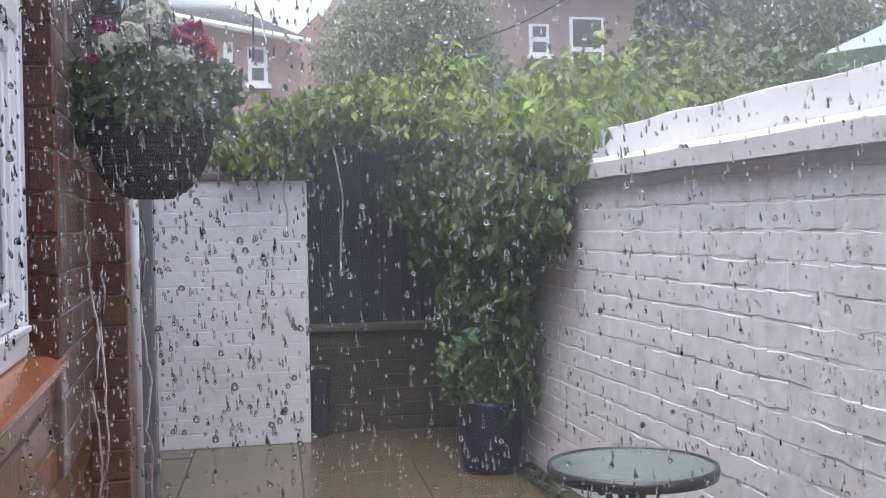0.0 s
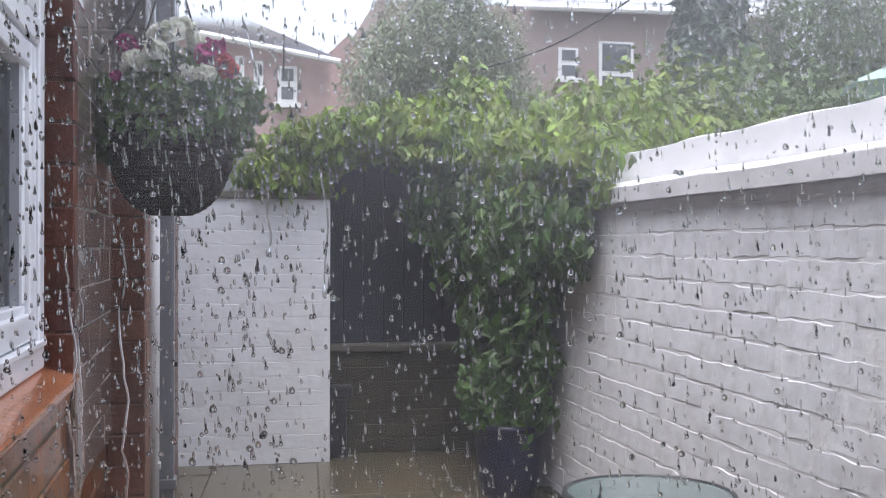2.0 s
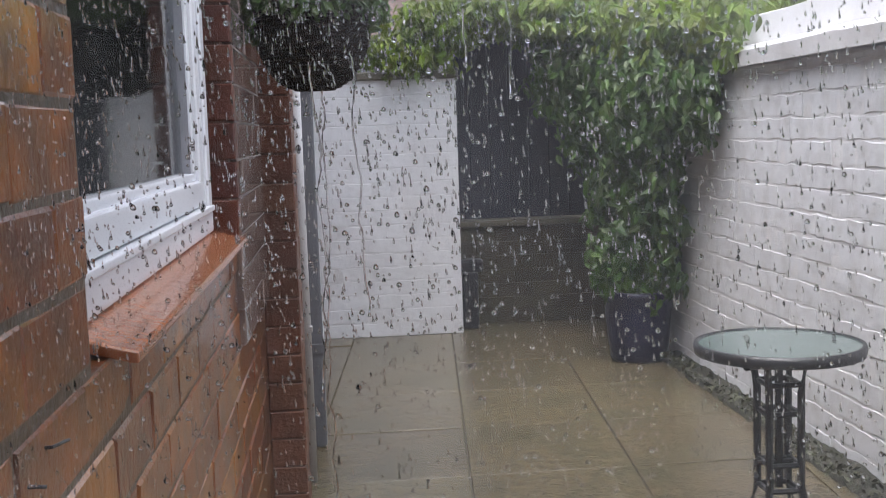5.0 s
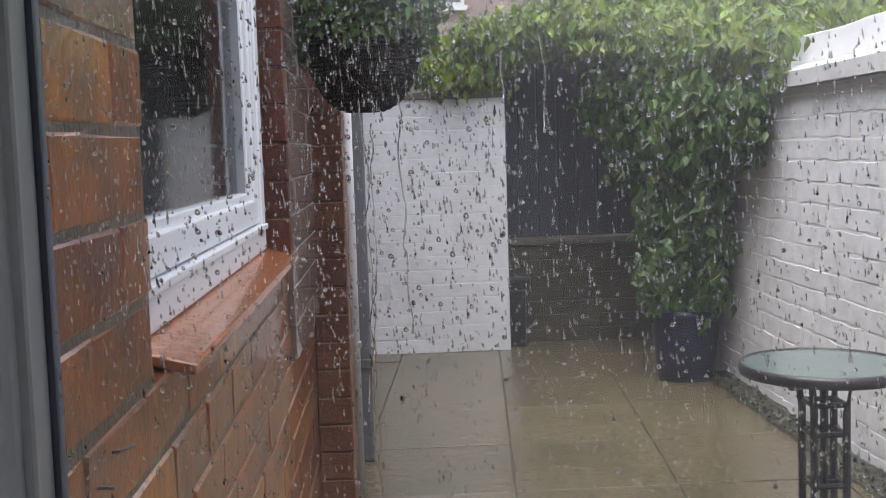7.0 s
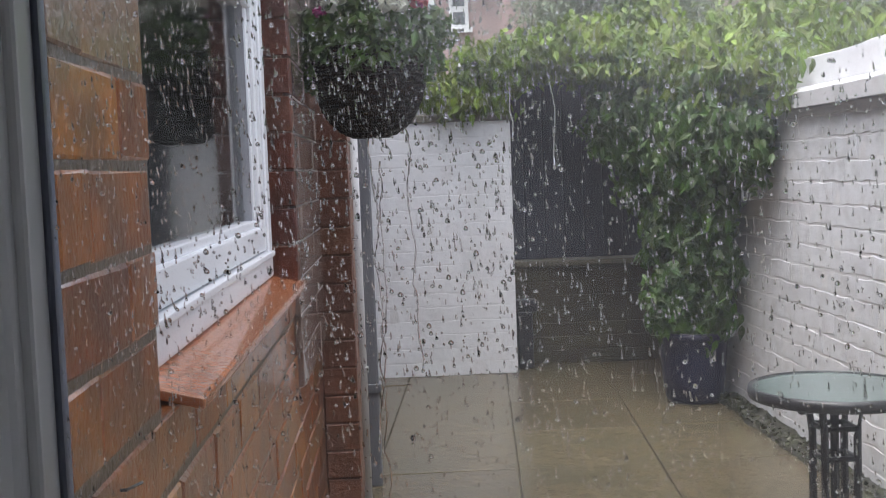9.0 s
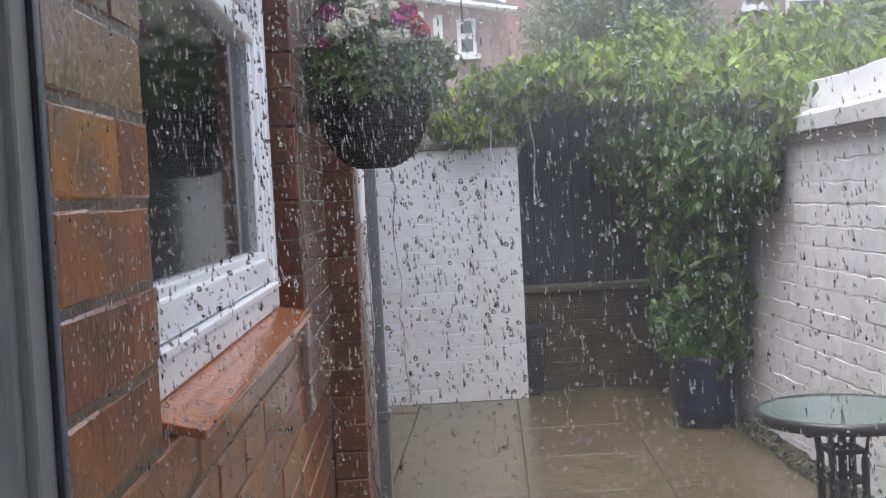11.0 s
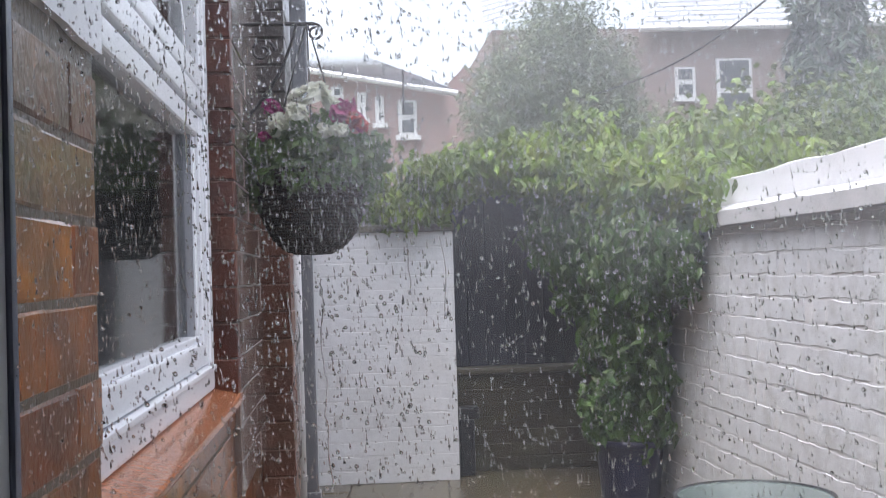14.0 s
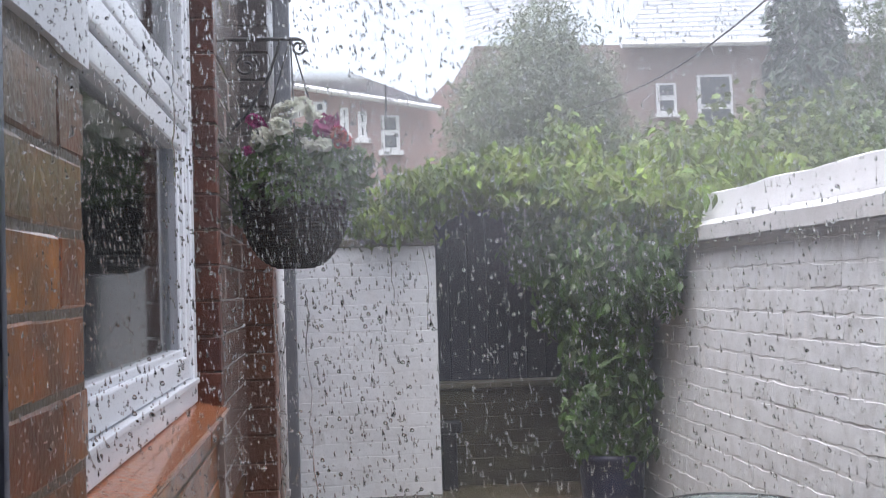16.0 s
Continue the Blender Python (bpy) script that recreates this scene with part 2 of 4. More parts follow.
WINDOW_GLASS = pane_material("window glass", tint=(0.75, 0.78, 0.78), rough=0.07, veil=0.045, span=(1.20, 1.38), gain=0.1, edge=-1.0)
WATER = water_material()

# ---------------------------------------------------------------- mesh helpers


def part(name, bm, mat, parent=None, label="", smooth=False):
    me = bpy.data.meshes.new(name)
    bm.to_mesh(me)
    bm.free()
    me.materials.append(mat)
    if smooth:
        me.polygons.foreach_set("use_smooth", [True] * len(me.polygons))
    ob = new(name, me)
    ob.parent = parent
    if label:
        ob["label"] = label
    return ob


def thing(name, label, category, group="", kind="", at=(0, 0, 0)):
    ob = tagged(new(name), label, category, group, kind)
    ob.location = at
    return ob


def box(x0, x1, y0, y1, z0, z1, bevel=0.0, segs=2, bm=None):
    bm = bm or bmesh.new()
    v = bmesh.ops.create_cube(bm, size=1, matrix=Matrix.LocRotScale(((x0 + x1) / 2, (y0 + y1) / 2, (z0 + z1) / 2), None, (x1 - x0, y1 - y0, z1 - z0)))["verts"]
    if bevel:
        bmesh.ops.bevel(bm, geom=list({e for q in v for e in q.link_edges}), offset=bevel, segments=segs, affect="EDGES", profile=0.6)
    return bm


def tube(points, radius, sides=10, bm=None, taper=1.0):
    """A round bar along points."""
    bm = bm or bmesh.new()
    pts = [Vector(p) for p in points]
    rings = []
    for i, p in enumerate(pts):
        d = (pts[min(i + 1, len(pts) - 1)] - pts[max(i - 1, 0)]).normalized()
        a = d.orthogonal().normalized() if abs(d.z) > 0.99 else d.cross(Vector((0, 0, 1))).normalized()
        b = d.cross(a)
        r = radius * (1 + (taper - 1) * i / max(1, len(pts) - 1))
        rings.append([bm.verts.new(p + r * (math.cos(k * 2 * math.pi / sides) * a + math.sin(k * 2 * math.pi / sides) * b)) for k in range(sides)])
    for r0, r1 in zip(rings, rings[1:]):
        for k in range(sides):
            bm.faces.new((r0[k], r0[(k + 1) % sides], r1[(k + 1) % sides], r1[k]))
    bm.faces.new(rings[0][::-1])
    bm.faces.new(rings[-1])
    bmesh.ops.recalc_face_normals(bm, faces=bm.faces)
    return bm


def lathe(profile, steps=40, at=(0, 0, 0), bm=None, capped=True):
    """A turned shape from (radius, height) pairs."""
    bm = bm or bmesh.new()
    rings = [[bm.verts.new((at[0] + r * math.cos(k * 2 * math.pi / steps), at[1] + r * math.sin(k * 2 * math.pi / steps), at[2] + z)) for k in range(steps)] for r, z in profile]
    for r0, r1 in zip(rings, rings[1:]):
        for k in range(steps):
            bm.faces.new((r0[k], r0[(k + 1) % steps], r1[(k + 1) % steps], r1[k]))
    if capped:
        bm.faces.new(rings[0][::-1])
        bm.faces.new(rings[-1])
    bmesh.ops.recalc_face_normals(bm, faces=bm.faces)
    return bm


LEAF = np.array([(0, 0, 0), (-0.30, 0.22, 0.05), (-0.50, 0.62, -0.03), (-0.22, 0.72, 0.05), (0, 1.05, -0.10), (0.22, 0.72, 0.05), (0.50, 0.62, -0.03), (0.30, 0.22, 0.05), (0, 0.45, 0.0)])
LEAF_F = [(8, 0, 1), (8, 1, 2), (8, 2, 3), (8, 3, 4), (8, 4, 5), (8, 5, 6), (8, 6, 7), (8, 7, 0)]
POINTED = np.array([(0, 0, 0), (-0.20, 0.22, 0.04), (-0.26, 0.48, 0.0), (-0.13, 0.80, -0.05), (0, 1.15, -0.16), (0.13, 0.80, -0.05), (0.26, 0.48, 0.0), (0.20, 0.22, 0.04), (0, 0.45, -0.04)])
SLIM = np.array([(0, 0, 0), (-0.16, 0.45, 0.03), (0, 1.0, -0.06), (0.16, 0.45, 0.03)])
SLIM_F = [(0, 1, 2), (0, 2, 3)]


def leaves(name, places, ways, sizes, mat, parent=None, rng=None, template=LEAF, faces=LEAF_F, wild=0.6, droop=0.5, kind="", label=""):
    """Many small leaves in one mesh; each faces roughly along its way and hangs a little."""
    rng = rng or np.random.default_rng(1)
    n = len(places)
    nor = ways + wild * rng.normal(size=(n, 3))
    nor /= np.linalg.norm(nor, axis=1)[:, None] + 1e-9
    up = np.tile((0, 0, -1.0), (n, 1)) * droop + rng.normal(size=(n, 3)) * 0.6
    up -= (up * nor).sum(1)[:, None] * nor
    up /= np.linalg.norm(up, axis=1)[:, None] + 1e-9
    side = np.cross(up, nor)
    t = template - np.array((0, 0.5, 0))
    v = places[:, None] + sizes[:, None, None] * (t[None, :, :1] * side[:, None] + t[None, :, 1:2] * up[:, None] + t[None, :, 2:] * nor[:, None])
    k = len(template)
    f = (np.array(faces)[None] + (np.arange(n) * k)[:, None, None]).reshape(-1, 3)
    me = bpy.data.meshes.new(name)
    me.from_pydata(v.reshape(-1, 3).tolist(), [], f.tolist())
    me.materials.append(mat)
    ob = new(name, me)
    ob.parent = parent
    if label:
        ob["label"] = label
    if kind:
        ob["kind"] = kind
    return ob


def shell(rng, n, centre, radii, inner=0.75, lump=0.25):
    """Points in the outer part of a lumpy ellipsoid, with their outward ways."""
    d = rng.normal(size=(n, 3))
    d /= np.linalg.norm(d, axis=1)[:, None]
    k = np.array([noise.noise(Vector((a * 3 + centre[0] * 7, b * 3 + centre[1] * 5, c * 3 + centre[2] * 9))) for a, b, c in d])
    r = (inner + (1 - inner) * rng.random(n) ** 0.6) * (1 + lump * k)
    return np.array(centre) + d * r[:, None] * np.array(radii), d


def brick_mesh(name, length, height, depth, seed, mat, rough=0.0015, bevel=0.005, painted=False):
    """One worn brick: its front lies at x = 0 and its body behind it; y runs along it. A painted one has wavy beds and no open ends."""
    rng = random.Random(seed)
    if painted:
        bm, n, ring = bmesh.new(), max(2, round(length / 0.05)), []
        for k in range(n + 1):
            lo, hi = rng.uniform(-1, 1) * rough, rng.uniform(-1, 1) * rough
            out = rng.uniform(-0.4, 0.4) * rough
            soft = bevel * rng.uniform(0.5, 1.6)
            prof = [(-depth, lo), (-soft * 0.7, lo), (out, lo + soft), (out * 0.5, height - soft + hi), (-soft * 0.7, height + hi), (-depth, height + hi)]
            ring.append([bm.verts.new((px, length * k / n, pz)) for px, pz in prof])
        for a, b in zip(ring, ring[1:]):
            for q in range(5):
                bm.faces.new((a[q], b[q], b[q + 1], a[q + 1]))
        bm.faces.new(ring[0])
        bm.faces.new(ring[-1][::-1])
        bmesh.ops.recalc_face_normals(bm, faces=bm.faces)
    else:
        bm = box(-depth, 0, 0, length, 0, height)
        bmesh.ops.bevel(bm, geom=[e for e in bm.edges if all(v.co.x > -depth / 2 for v in e.verts)], offset=bevel, segments=1, affect="EDGES")
        for v in bm.verts:
            v.co += Vector((rng.uniform(-1, 1), rng.uniform(-1, 1), rng.uniform(-1, 1))) * rough
    me = bpy.data.meshes.new(name)
    bm.to_mesh(me)
    bm.free()
    me.materials.append(mat)
    return me


def bricks(parent, m, length, height, mat, course=0.0820, module=0.225, joint=0.010, depth=0.05, name="brick", skip=None, keep=None,
           rest_mat=None, rough=0.0015, seed=1, jitter=0.0012, phase=0, perp=None, flush=False, shift=0.0):
    """Bricks in stretcher bond over a field of the given length and height; the pose m carries its corner.
    Those that keep() names are objects, the others one joined mesh."""
    rng = random.Random(seed)
    made, rest = {}, bmesh.new()
    z, row = 0.0, phase
    perp = joint if perp is None else perp
    turn = 0.25 if flush else 1.0
    while z < height - 0.02:
        h = min(course, height - z) - joint
        y = -shift if row % 2 == 0 else -shift - module / 2
        while y < length - 0.01:
            a, b = max(0.0, y), min(length, y + module - perp)
            if b - a > 0.02 and h > 0.01 and not (skip and skip((a + b) / 2, z + h / 2)):
                key = (round(b - a, 3), round(h, 3), rng.randrange(10 if flush else 4))
                where = m @ Matrix.Translation((rng.uniform(-1, 1) * jitter, a, z)) @ pose(0, 0, 0, rng.uniform(-0.3, 0.3) * turn, 0, rng.uniform(-0.4, 0.4) * turn)
                if key not in made:
                    made[key] = brick_mesh(name, b - a, h, depth, (key[0] * 7919 + key[1] * 104729 + key[2] * 31), mat, rough, 0.004 if flush else 0.003, flush)
                if keep is None or keep((a + b) / 2, z + h / 2):
                    ob = new(name, made[key])
                    ob.parent = parent
                    ob.matrix_basis = where
                else:
                    old = len(rest.verts)
                    rest.from_mesh(made[key])
                    rest.verts.ensure_lookup_table()
                    bmesh.ops.transform(rest, matrix=where, verts=rest.verts[old:])
            y += module
        z += course
        row += 1
    if len(rest.verts):
        ob = part("brickwork", rest, rest_mat or mat, parent)
        ob["kind"] = "stuff"
    else:
        rest.free()


# ---------------------------------------------------------------- ground and yard floor
g = bmesh.new()
bmesh.ops.create_grid(g, x_segments=40, y_segments=40, size=600)
ground = tagged(part("ground", g, EARTH), "dark earth and grass beyond the yard", "ground", kind="structure")
ground.location.z = -0.09
yard = tagged(part("yard_base", box(-0.30, 1.78, -0.14, 5.75, -0.085, -0.012), GRIT), "dark wet bedding under the paving", "paving", kind="structure")
pave = tagged(new("pavement"), "wet buff concrete paving slabs with dark joints", "paving", kind="structure")
lean = 0.075                                     # the joints fan a little towards the gate
k = 0
for r in range(-5, 5):
    for c in range(-1, 4):
        y0, y1 = 2.655 + 0.6 * r + 0.0035, 2.655 + 0.6 * (r + 1) - 0.0035
        x0, x1 = -0.171 + 0.552 * c, -0.171 + 0.552 * (c + 1) - 0.007
        bm = bmesh.new()
        for z in (-0.05, 0.0):
            for px, py in ((x0, y0), (x1, y0), (x1, y1), (x0, y1)):
                bm.verts.new((min(1.60, max(-0.26, px + (py - 2.655) * lean)), py, z))
        bm.verts.ensure_lookup_table()
        v = bm.verts
        for q in ((0, 1, 2, 3), (4, 5, 6, 7), (0, 1, 5, 4), (1, 2, 6, 5), (2, 3, 7, 6), (3, 0, 4, 7)):
            bm.faces.new([v[i] for i in q])
        bmesh.ops.recalc_face_normals(bm, faces=bm.faces)
        bmesh.ops.bevel(bm, geom=[e for e in bm.edges if all(w.co.z > -0.01 for w in e.verts)], offset=0.0015, segments=1, affect="EDGES")
        s = part("paving_slab", bm, SLAB, pave)
        s.location.z = random.uniform(-0.003, 0.002)

# ---------------------------------------------------------------- house wall with its window
WX = -0.24                                       # face of the brickwork
NX = -0.226                                      # beyond the window it stands a little prouder
HOUSE = tagged(new("wall_west"), "orange brick house wall with pale mortar, wet", "wall", kind="structure")
for args in ((-0.55, WX - 0.0032, -0.127, 0.182, 0, 3.1), (-0.55, WX - 0.0032, 0.182, 1.534, 0, 0.912), (-0.55, WX - 0.0032, 0.182, 1.534, 2.05, 3.1),
             (-0.55, WX - 0.0032, 1.60, 5.6, 0, 3.1)):
    part("mortar_bed", box(*args), MORTAR, HOUSE)
part("mortar_bed", box(-0.55, WX - 0.0032, 1.534, 1.60, 0, 3.1), PIER_MORTAR, HOUSE)
# pier that steps out half a brick
part("mortar_bed", box(-0.26, NX - 0.0032, 1.584, 2.30, 0.682, 3.1), PALE_MORTAR, HOUSE)
PIER = tagged(new("wall_pier"), "red-brown brick pier, dark grey above, stepping out of the house", "wall", kind="structure")
for z0, z1, mat in ((0, 1.50, PIER_MORTAR), (1.50, 3.1, UPPER_MORTAR)):
    part("mortar_bed", box(-0.28, -0.146, 2.306, 2.516, z0, z1), mat, PIER)
    part("mortar_bed", box(-0.28, -0.171, 2.516, 5.27, z0, z1), mat, PIER)
eave = tagged(new("eaves"), "dark timber eaves board and gutter along the house wall", "eaves", kind="structure")
part("soffit_board", box(-0.5, -0.16, -0.1, 5.6, 3.102, 3.13), TIMBER, eave)
part("gutter", tube([(-0.12, -0.1, 3.10), (-0.12, 5.6, 3.08)], 0.05, 14), PIPE, eave, smooth=True)
part("roof_slope", box(-2.5, -0.12, -0.1, 5.6, 3.16, 3.22), SLATE, eave)

SILL = tagged(part("window_sill", box(-0.30, -0.212, 0.256, 1.548, 0.905, 0.919, 0.005, 3), TERRACOTTA), "glazed terracotta tile window sill, wet and glossy", "window sill", kind="structure")
for v in SILL.data.vertices:                     # it falls outward
    v.co.z += -0.26 * (v.co.x + 0.212)

WIN = tagged(new("window_1"), "white plastic casement window with a top light", "window", kind="structure")
FX = -0.275


def rail(name, y0, y1, z0, z1, x0=-0.335, x1=FX, parent=WIN, bevel=0.008):
    return part(name, box(x0, x1, y0, y1, z0, z1, bevel, 3), PLASTIC, parent)


fr = rail("window_frame", 0.15, 1.49, 0.939, 0.985)                 # outer frame
rail("frame_jamb", 1.430, 1.488, 0.98, 2.04, parent=fr)
rail("frame_jamb", 0.15, 0.20, 0.98, 2.04, parent=fr)
rail("frame_head", 0.20, 1.435, 1.99, 2.04, parent=fr)
rail("transom", 0.20, 1.435, 1.551, 1.601, parent=fr)
rail("drip_bead", 0.16, 1.48, 0.985, 0.997, -0.31, FX + 0.006, parent=fr, bevel=0.003)
cs = rail("casement", 0.20, 1.435, 1.000, 1.052, -0.325, FX - 0.006)
rail("casement_stile", 1.365, 1.428, 1.045, 1.548, -0.325, FX - 0.006, parent=cs)
rail("casement_stile", 0.202, 0.262, 1.045, 1.548, -0.325, FX - 0.006, parent=cs)
rail("casement_head", 0.262, 1.37, 1.500, 1.546, -0.325, FX - 0.006, parent=cs)
rail("bead", 0.262, 1.37, 1.050, 1.068, -0.322, FX - 0.016, parent=cs, bevel=0.006)
rail("bead", 1.345, 1.37, 1.068, 1.500, -0.322, FX - 0.016, parent=cs, bevel=0.006)
tl = rail("top_light", 0.20, 1.435, 1.604, 1.655, -0.325, FX - 0.002)
rail("top_light_stile", 1.375, 1.428, 1.653, 1.985, -0.325, FX - 0.002, parent=tl)
rail("top_light_stile", 0.202, 0.26, 1.653, 1.985, -0.325, FX - 0.002, parent=tl)
rail("top_light_head", 0.26, 1.378, 1.94, 1.985, -0.325, FX - 0.002, parent=tl)
part("seal", box(-0.318, -0.294, 1.322, 1.346, 1.068, 1.500), SHADED_BEAD, cs, "glazing bead greyed to stand for shade")
for z0, z1 in ((1.06, 1.51), (1.645, 1.945)):
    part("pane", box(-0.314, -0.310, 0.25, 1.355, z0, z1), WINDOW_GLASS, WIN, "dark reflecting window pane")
# closed box whose dark walls stand in for an unlit interior
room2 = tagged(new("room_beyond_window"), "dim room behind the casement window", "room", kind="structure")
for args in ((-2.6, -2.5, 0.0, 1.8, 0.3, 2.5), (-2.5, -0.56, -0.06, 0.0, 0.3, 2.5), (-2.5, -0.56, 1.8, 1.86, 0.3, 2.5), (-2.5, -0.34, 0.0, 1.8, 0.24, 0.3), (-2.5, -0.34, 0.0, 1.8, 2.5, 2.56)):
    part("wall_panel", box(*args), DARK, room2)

bm = box(-0.30, WX + 0.007, -0.115, 0.186, 1.441, 1.70)
bmesh.ops.subdivide_edges(bm, edges=bm.edges, cuts=5, use_grid_fill=True)
for v in bm.verts:
    v.co += Vector((0.4, 1, 1)) * 0.005 * noise.noise(v.co * 22)
tagged(part("lintel_end", bm, WHITE, None), "white-painted stone lintel end beside the window", "lintel", kind="structure")

# ---------------------------------------------------------------- the room and window that the camera looks out of
room = tagged(new("room_inside"), "dim room that the camera stands in", "room", kind="structure")
# the west panels leave an opening for the added side window
for args in ((-1.6, -1.5, -4.1, -3.5, 0.1, 2.6), (-1.6, -1.5, -2.2, -0.32, 0.1, 2.6), (-1.6, -1.5, -3.5, -2.2, 0.1, 0.9), (-1.6, -1.5, -3.5, -2.2, 2.3, 2.6), (2.5, 2.6, -4.1, -0.32, 0.1, 2.6), (-1.5, 2.5, -4.2, -4.1, 0.1, 2.6), (-1.6, 2.6, -4.2, -0.32, 2.6, 2.7), (-1.6, 2.6, -4.2, -0.32, 0.0, 0.1)):
    part("wall_panel", box(*args), ROOM, room)
wall_s = tagged(new("wall_south"), "house wall around the rainy window", "wall", kind="structure")
for args in ((-1.6, -0.30, -0.32, -0.13, 0.0, 2.9), (1.30, 2.6, -0.32, -0.13, 0.0, 2.9), (-0.30, 1.30, -0.32, -0.13, 0.0, 0.66), (-0.30, 1.30, -0.32, -0.13, 2.05, 2.9)):
    part("wall_panel", box(*args), ROOM, wall_s)
# unseen window, added so daylight brightens the room and the inner sash
ADDED_WIN = tagged(new("added_side_window"), "unseen white plastic side window, added to brighten the room", "window", kind="structure")
f3 = part("window_frame", box(-1.57, -1.53, -3.49, -2.21, 0.91, 0.97, 0.006, 2), PLASTIC, ADDED_WIN)
for args in ((-1.57, -1.53, -3.49, -2.21, 2.23, 2.29), (-1.57, -1.53, -3.49, -3.43, 0.975, 2.225), (-1.57, -1.53, -2.27, -2.21, 0.975, 2.225)):
    part("frame_rail", box(*args, 0.006, 2), PLASTIC, f3)
WIN2 = tagged(new("window_2"), "white plastic window frame seen from the dim room", "window", kind="structure")
EX = -0.220
f2 = part("window_frame", box(-0.299, EX - 0.045, -0.29, -0.14, 0.68, 2.03, 0.006, 2), PLASTIC, WIN2)
part("sash_stile", box(-0.262, EX - 0.012, -0.262, -0.15, 0.72, 1.98, 0.016, 4), PLASTIC, f2)
part("bead", box(EX - 0.016, EX - 0.004, -0.240, -0.18, 0.74, 1.96, 0.005, 3), PLASTIC, f2)
part("seal", box(EX - 0.006, EX, -0.208, -0.190, 0.74, 1.96, 0.002, 1), GASKET, f2)
for args in ((-0.25, 1.25, -0.29, -0.14, 0.662, 0.735), (-0.25, 1.25, -0.29, -0.14, 1.97, 2.045), (1.22, 1.298, -0.29, -0.14, 0.73, 1.98)):
    part("frame_rail", box(*args, 0.006, 2), PLASTIC, f2)
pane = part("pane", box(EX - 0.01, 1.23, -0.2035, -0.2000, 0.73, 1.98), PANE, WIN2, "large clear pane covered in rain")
pane.visible_shadow = False

# ---------------------------------------------------------------- white block wall, low wall and dark fence at the end of the yard
BLOCK = tagged(new("wall_block"), "short white-painted brick wall at the end of the yard", "wall", kind="structure")
part("core", box(-0.30, 0.634, 5.2814, 5.50, 0, 1.43), WHITE_JOINT, BLOCK)
part("cap", box(-0.30, 0.65, 5.26, 5.52, 1.432, 1.475, 0.006), STONE, BLOCK)
LOW = tagged(new("wall_low"), "low brown brick wall under the dark fence", "wall", kind="structure")
part("core", box(0.60, 1.70, 5.522, 5.72, 0, 0.575), BROWN_BRICK, LOW)
part("ledge", box(0.60, 1.70, 5.49, 5.74, 0.577, 0.612, 0.008), STONE, LOW)
FENCE = tagged(new("fence"), "tall dark-stained board fence on the low wall", "fence", kind="")
for i in range(11):
    x = 0.40 + i * 0.118
    part("board", box(x, x + 0.112, 5.655 + random.uniform(-0.003, 0.003), 5.675, 0.614, 1.86, 0.003, 1), TIMBER, FENCE)
part("backing", box(0.40, 1.70, 5.676, 5.686, 0.614, 1.86), TIMBER, FENCE)
for z in (0.8, 1.65):
    part("rail", box(0.40, 1.70, 5.688, 5.725, z, z + 0.07, 0.004, 1), TIMBER, FENCE)
tagged(FENCE, kind="structure")

# ---------------------------------------------------------------- white wall along the other side
RX = 1.585
EAST = tagged(new("wall_east"), "white-painted brick yard wall, wet, with flaking spots", "wall", kind="structure")
part("core", box(RX + 0.0014, RX + 0.20, -0.14, 5.75, -0.05, 1.345), WHITE_JOINT, EAST)
bm = bmesh.new()
n_seg = 60
ring = []
for i in range(n_seg + 1):
    y = -0.14 + i * 5.89 / n_seg
    w = 0.006 * noise.noise(Vector((y * 2.1, 0, 0))) + 0.004 * noise.noise(Vector((y * 9, 3, 0)))
    prof = [(RX - 0.043 + w, 1.347 + 0.5 * w), (RX - 0.045 + w, 1.404 + w), (RX - 0.041, 1.409 + w), (RX + 0.030, 1.434 + w), (RX + 0.031, 1.347)]
    ring.append([bm.verts.new((px, y, pz)) for px, pz in prof])
for a, b in zip(ring, ring[1:]):
    for j in range(4):
        bm.faces.new((a[j], a[j + 1], b[j + 1], b[j]))
bmesh.ops.recalc_face_normals(bm, faces=bm.faces)
part("coping", bm, WET_WHITE, EAST, "wet white sloping coping")
bm = bmesh.new()
ring = []
for i in range(n_seg + 1):
    y = -0.14 + i * 5.89 / n_seg
    w = 0.008 * noise.noise(Vector((y * 3.1, 7, 0))) + 0.004 * noise.noise(Vector((y * 14, 5, 0)))
    prof = [(RX + 0.033, 1.38), (RX + 0.035 + 0.4 * w, 1.46), (RX + 0.037 + w, 1.541 + w), (RX + 0.045, 1.545 + w), (RX + 0.19, 1.535), (RX + 0.20, 1.347)]
    ring.append([bm.verts.new((px, y, pz)) for px, pz in prof])
for a, b in zip(ring, ring[1:]):
    for j in range(5):
        bm.faces.new((a[j], a[j + 1], b[j + 1], b[j]))
bmesh.ops.recalc_face_normals(bm, faces=bm.faces)
part("upper_course", bm, WHITE, EAST, "white rendered upper course")

# ---------------------------------------------------------------- far houses


def far_window(parent, x, z, w, h, y, bars=1):
    f = part("window", box(x - w / 2, x + w / 2, y - 0.06, y + 0.10, z, z + h), FAR_WHITE, parent)
    hh = h / (bars + 1)
    for i in range(bars + 1):
        part("pane", box(x - w / 2 + 0.07, x + w / 2 - 0.07, y - 0.075, y - 0.05, z + i * hh + 0.06, z + (i + 1) * hh - 0.05), FAR_GLASS, f)
    part("sill", box(x - w / 2 - 0.06, x + w / 2 + 0.06, y - 0.16, y - 0.06, z - 0.09, z - 0.002), FAR_WHITE, f)


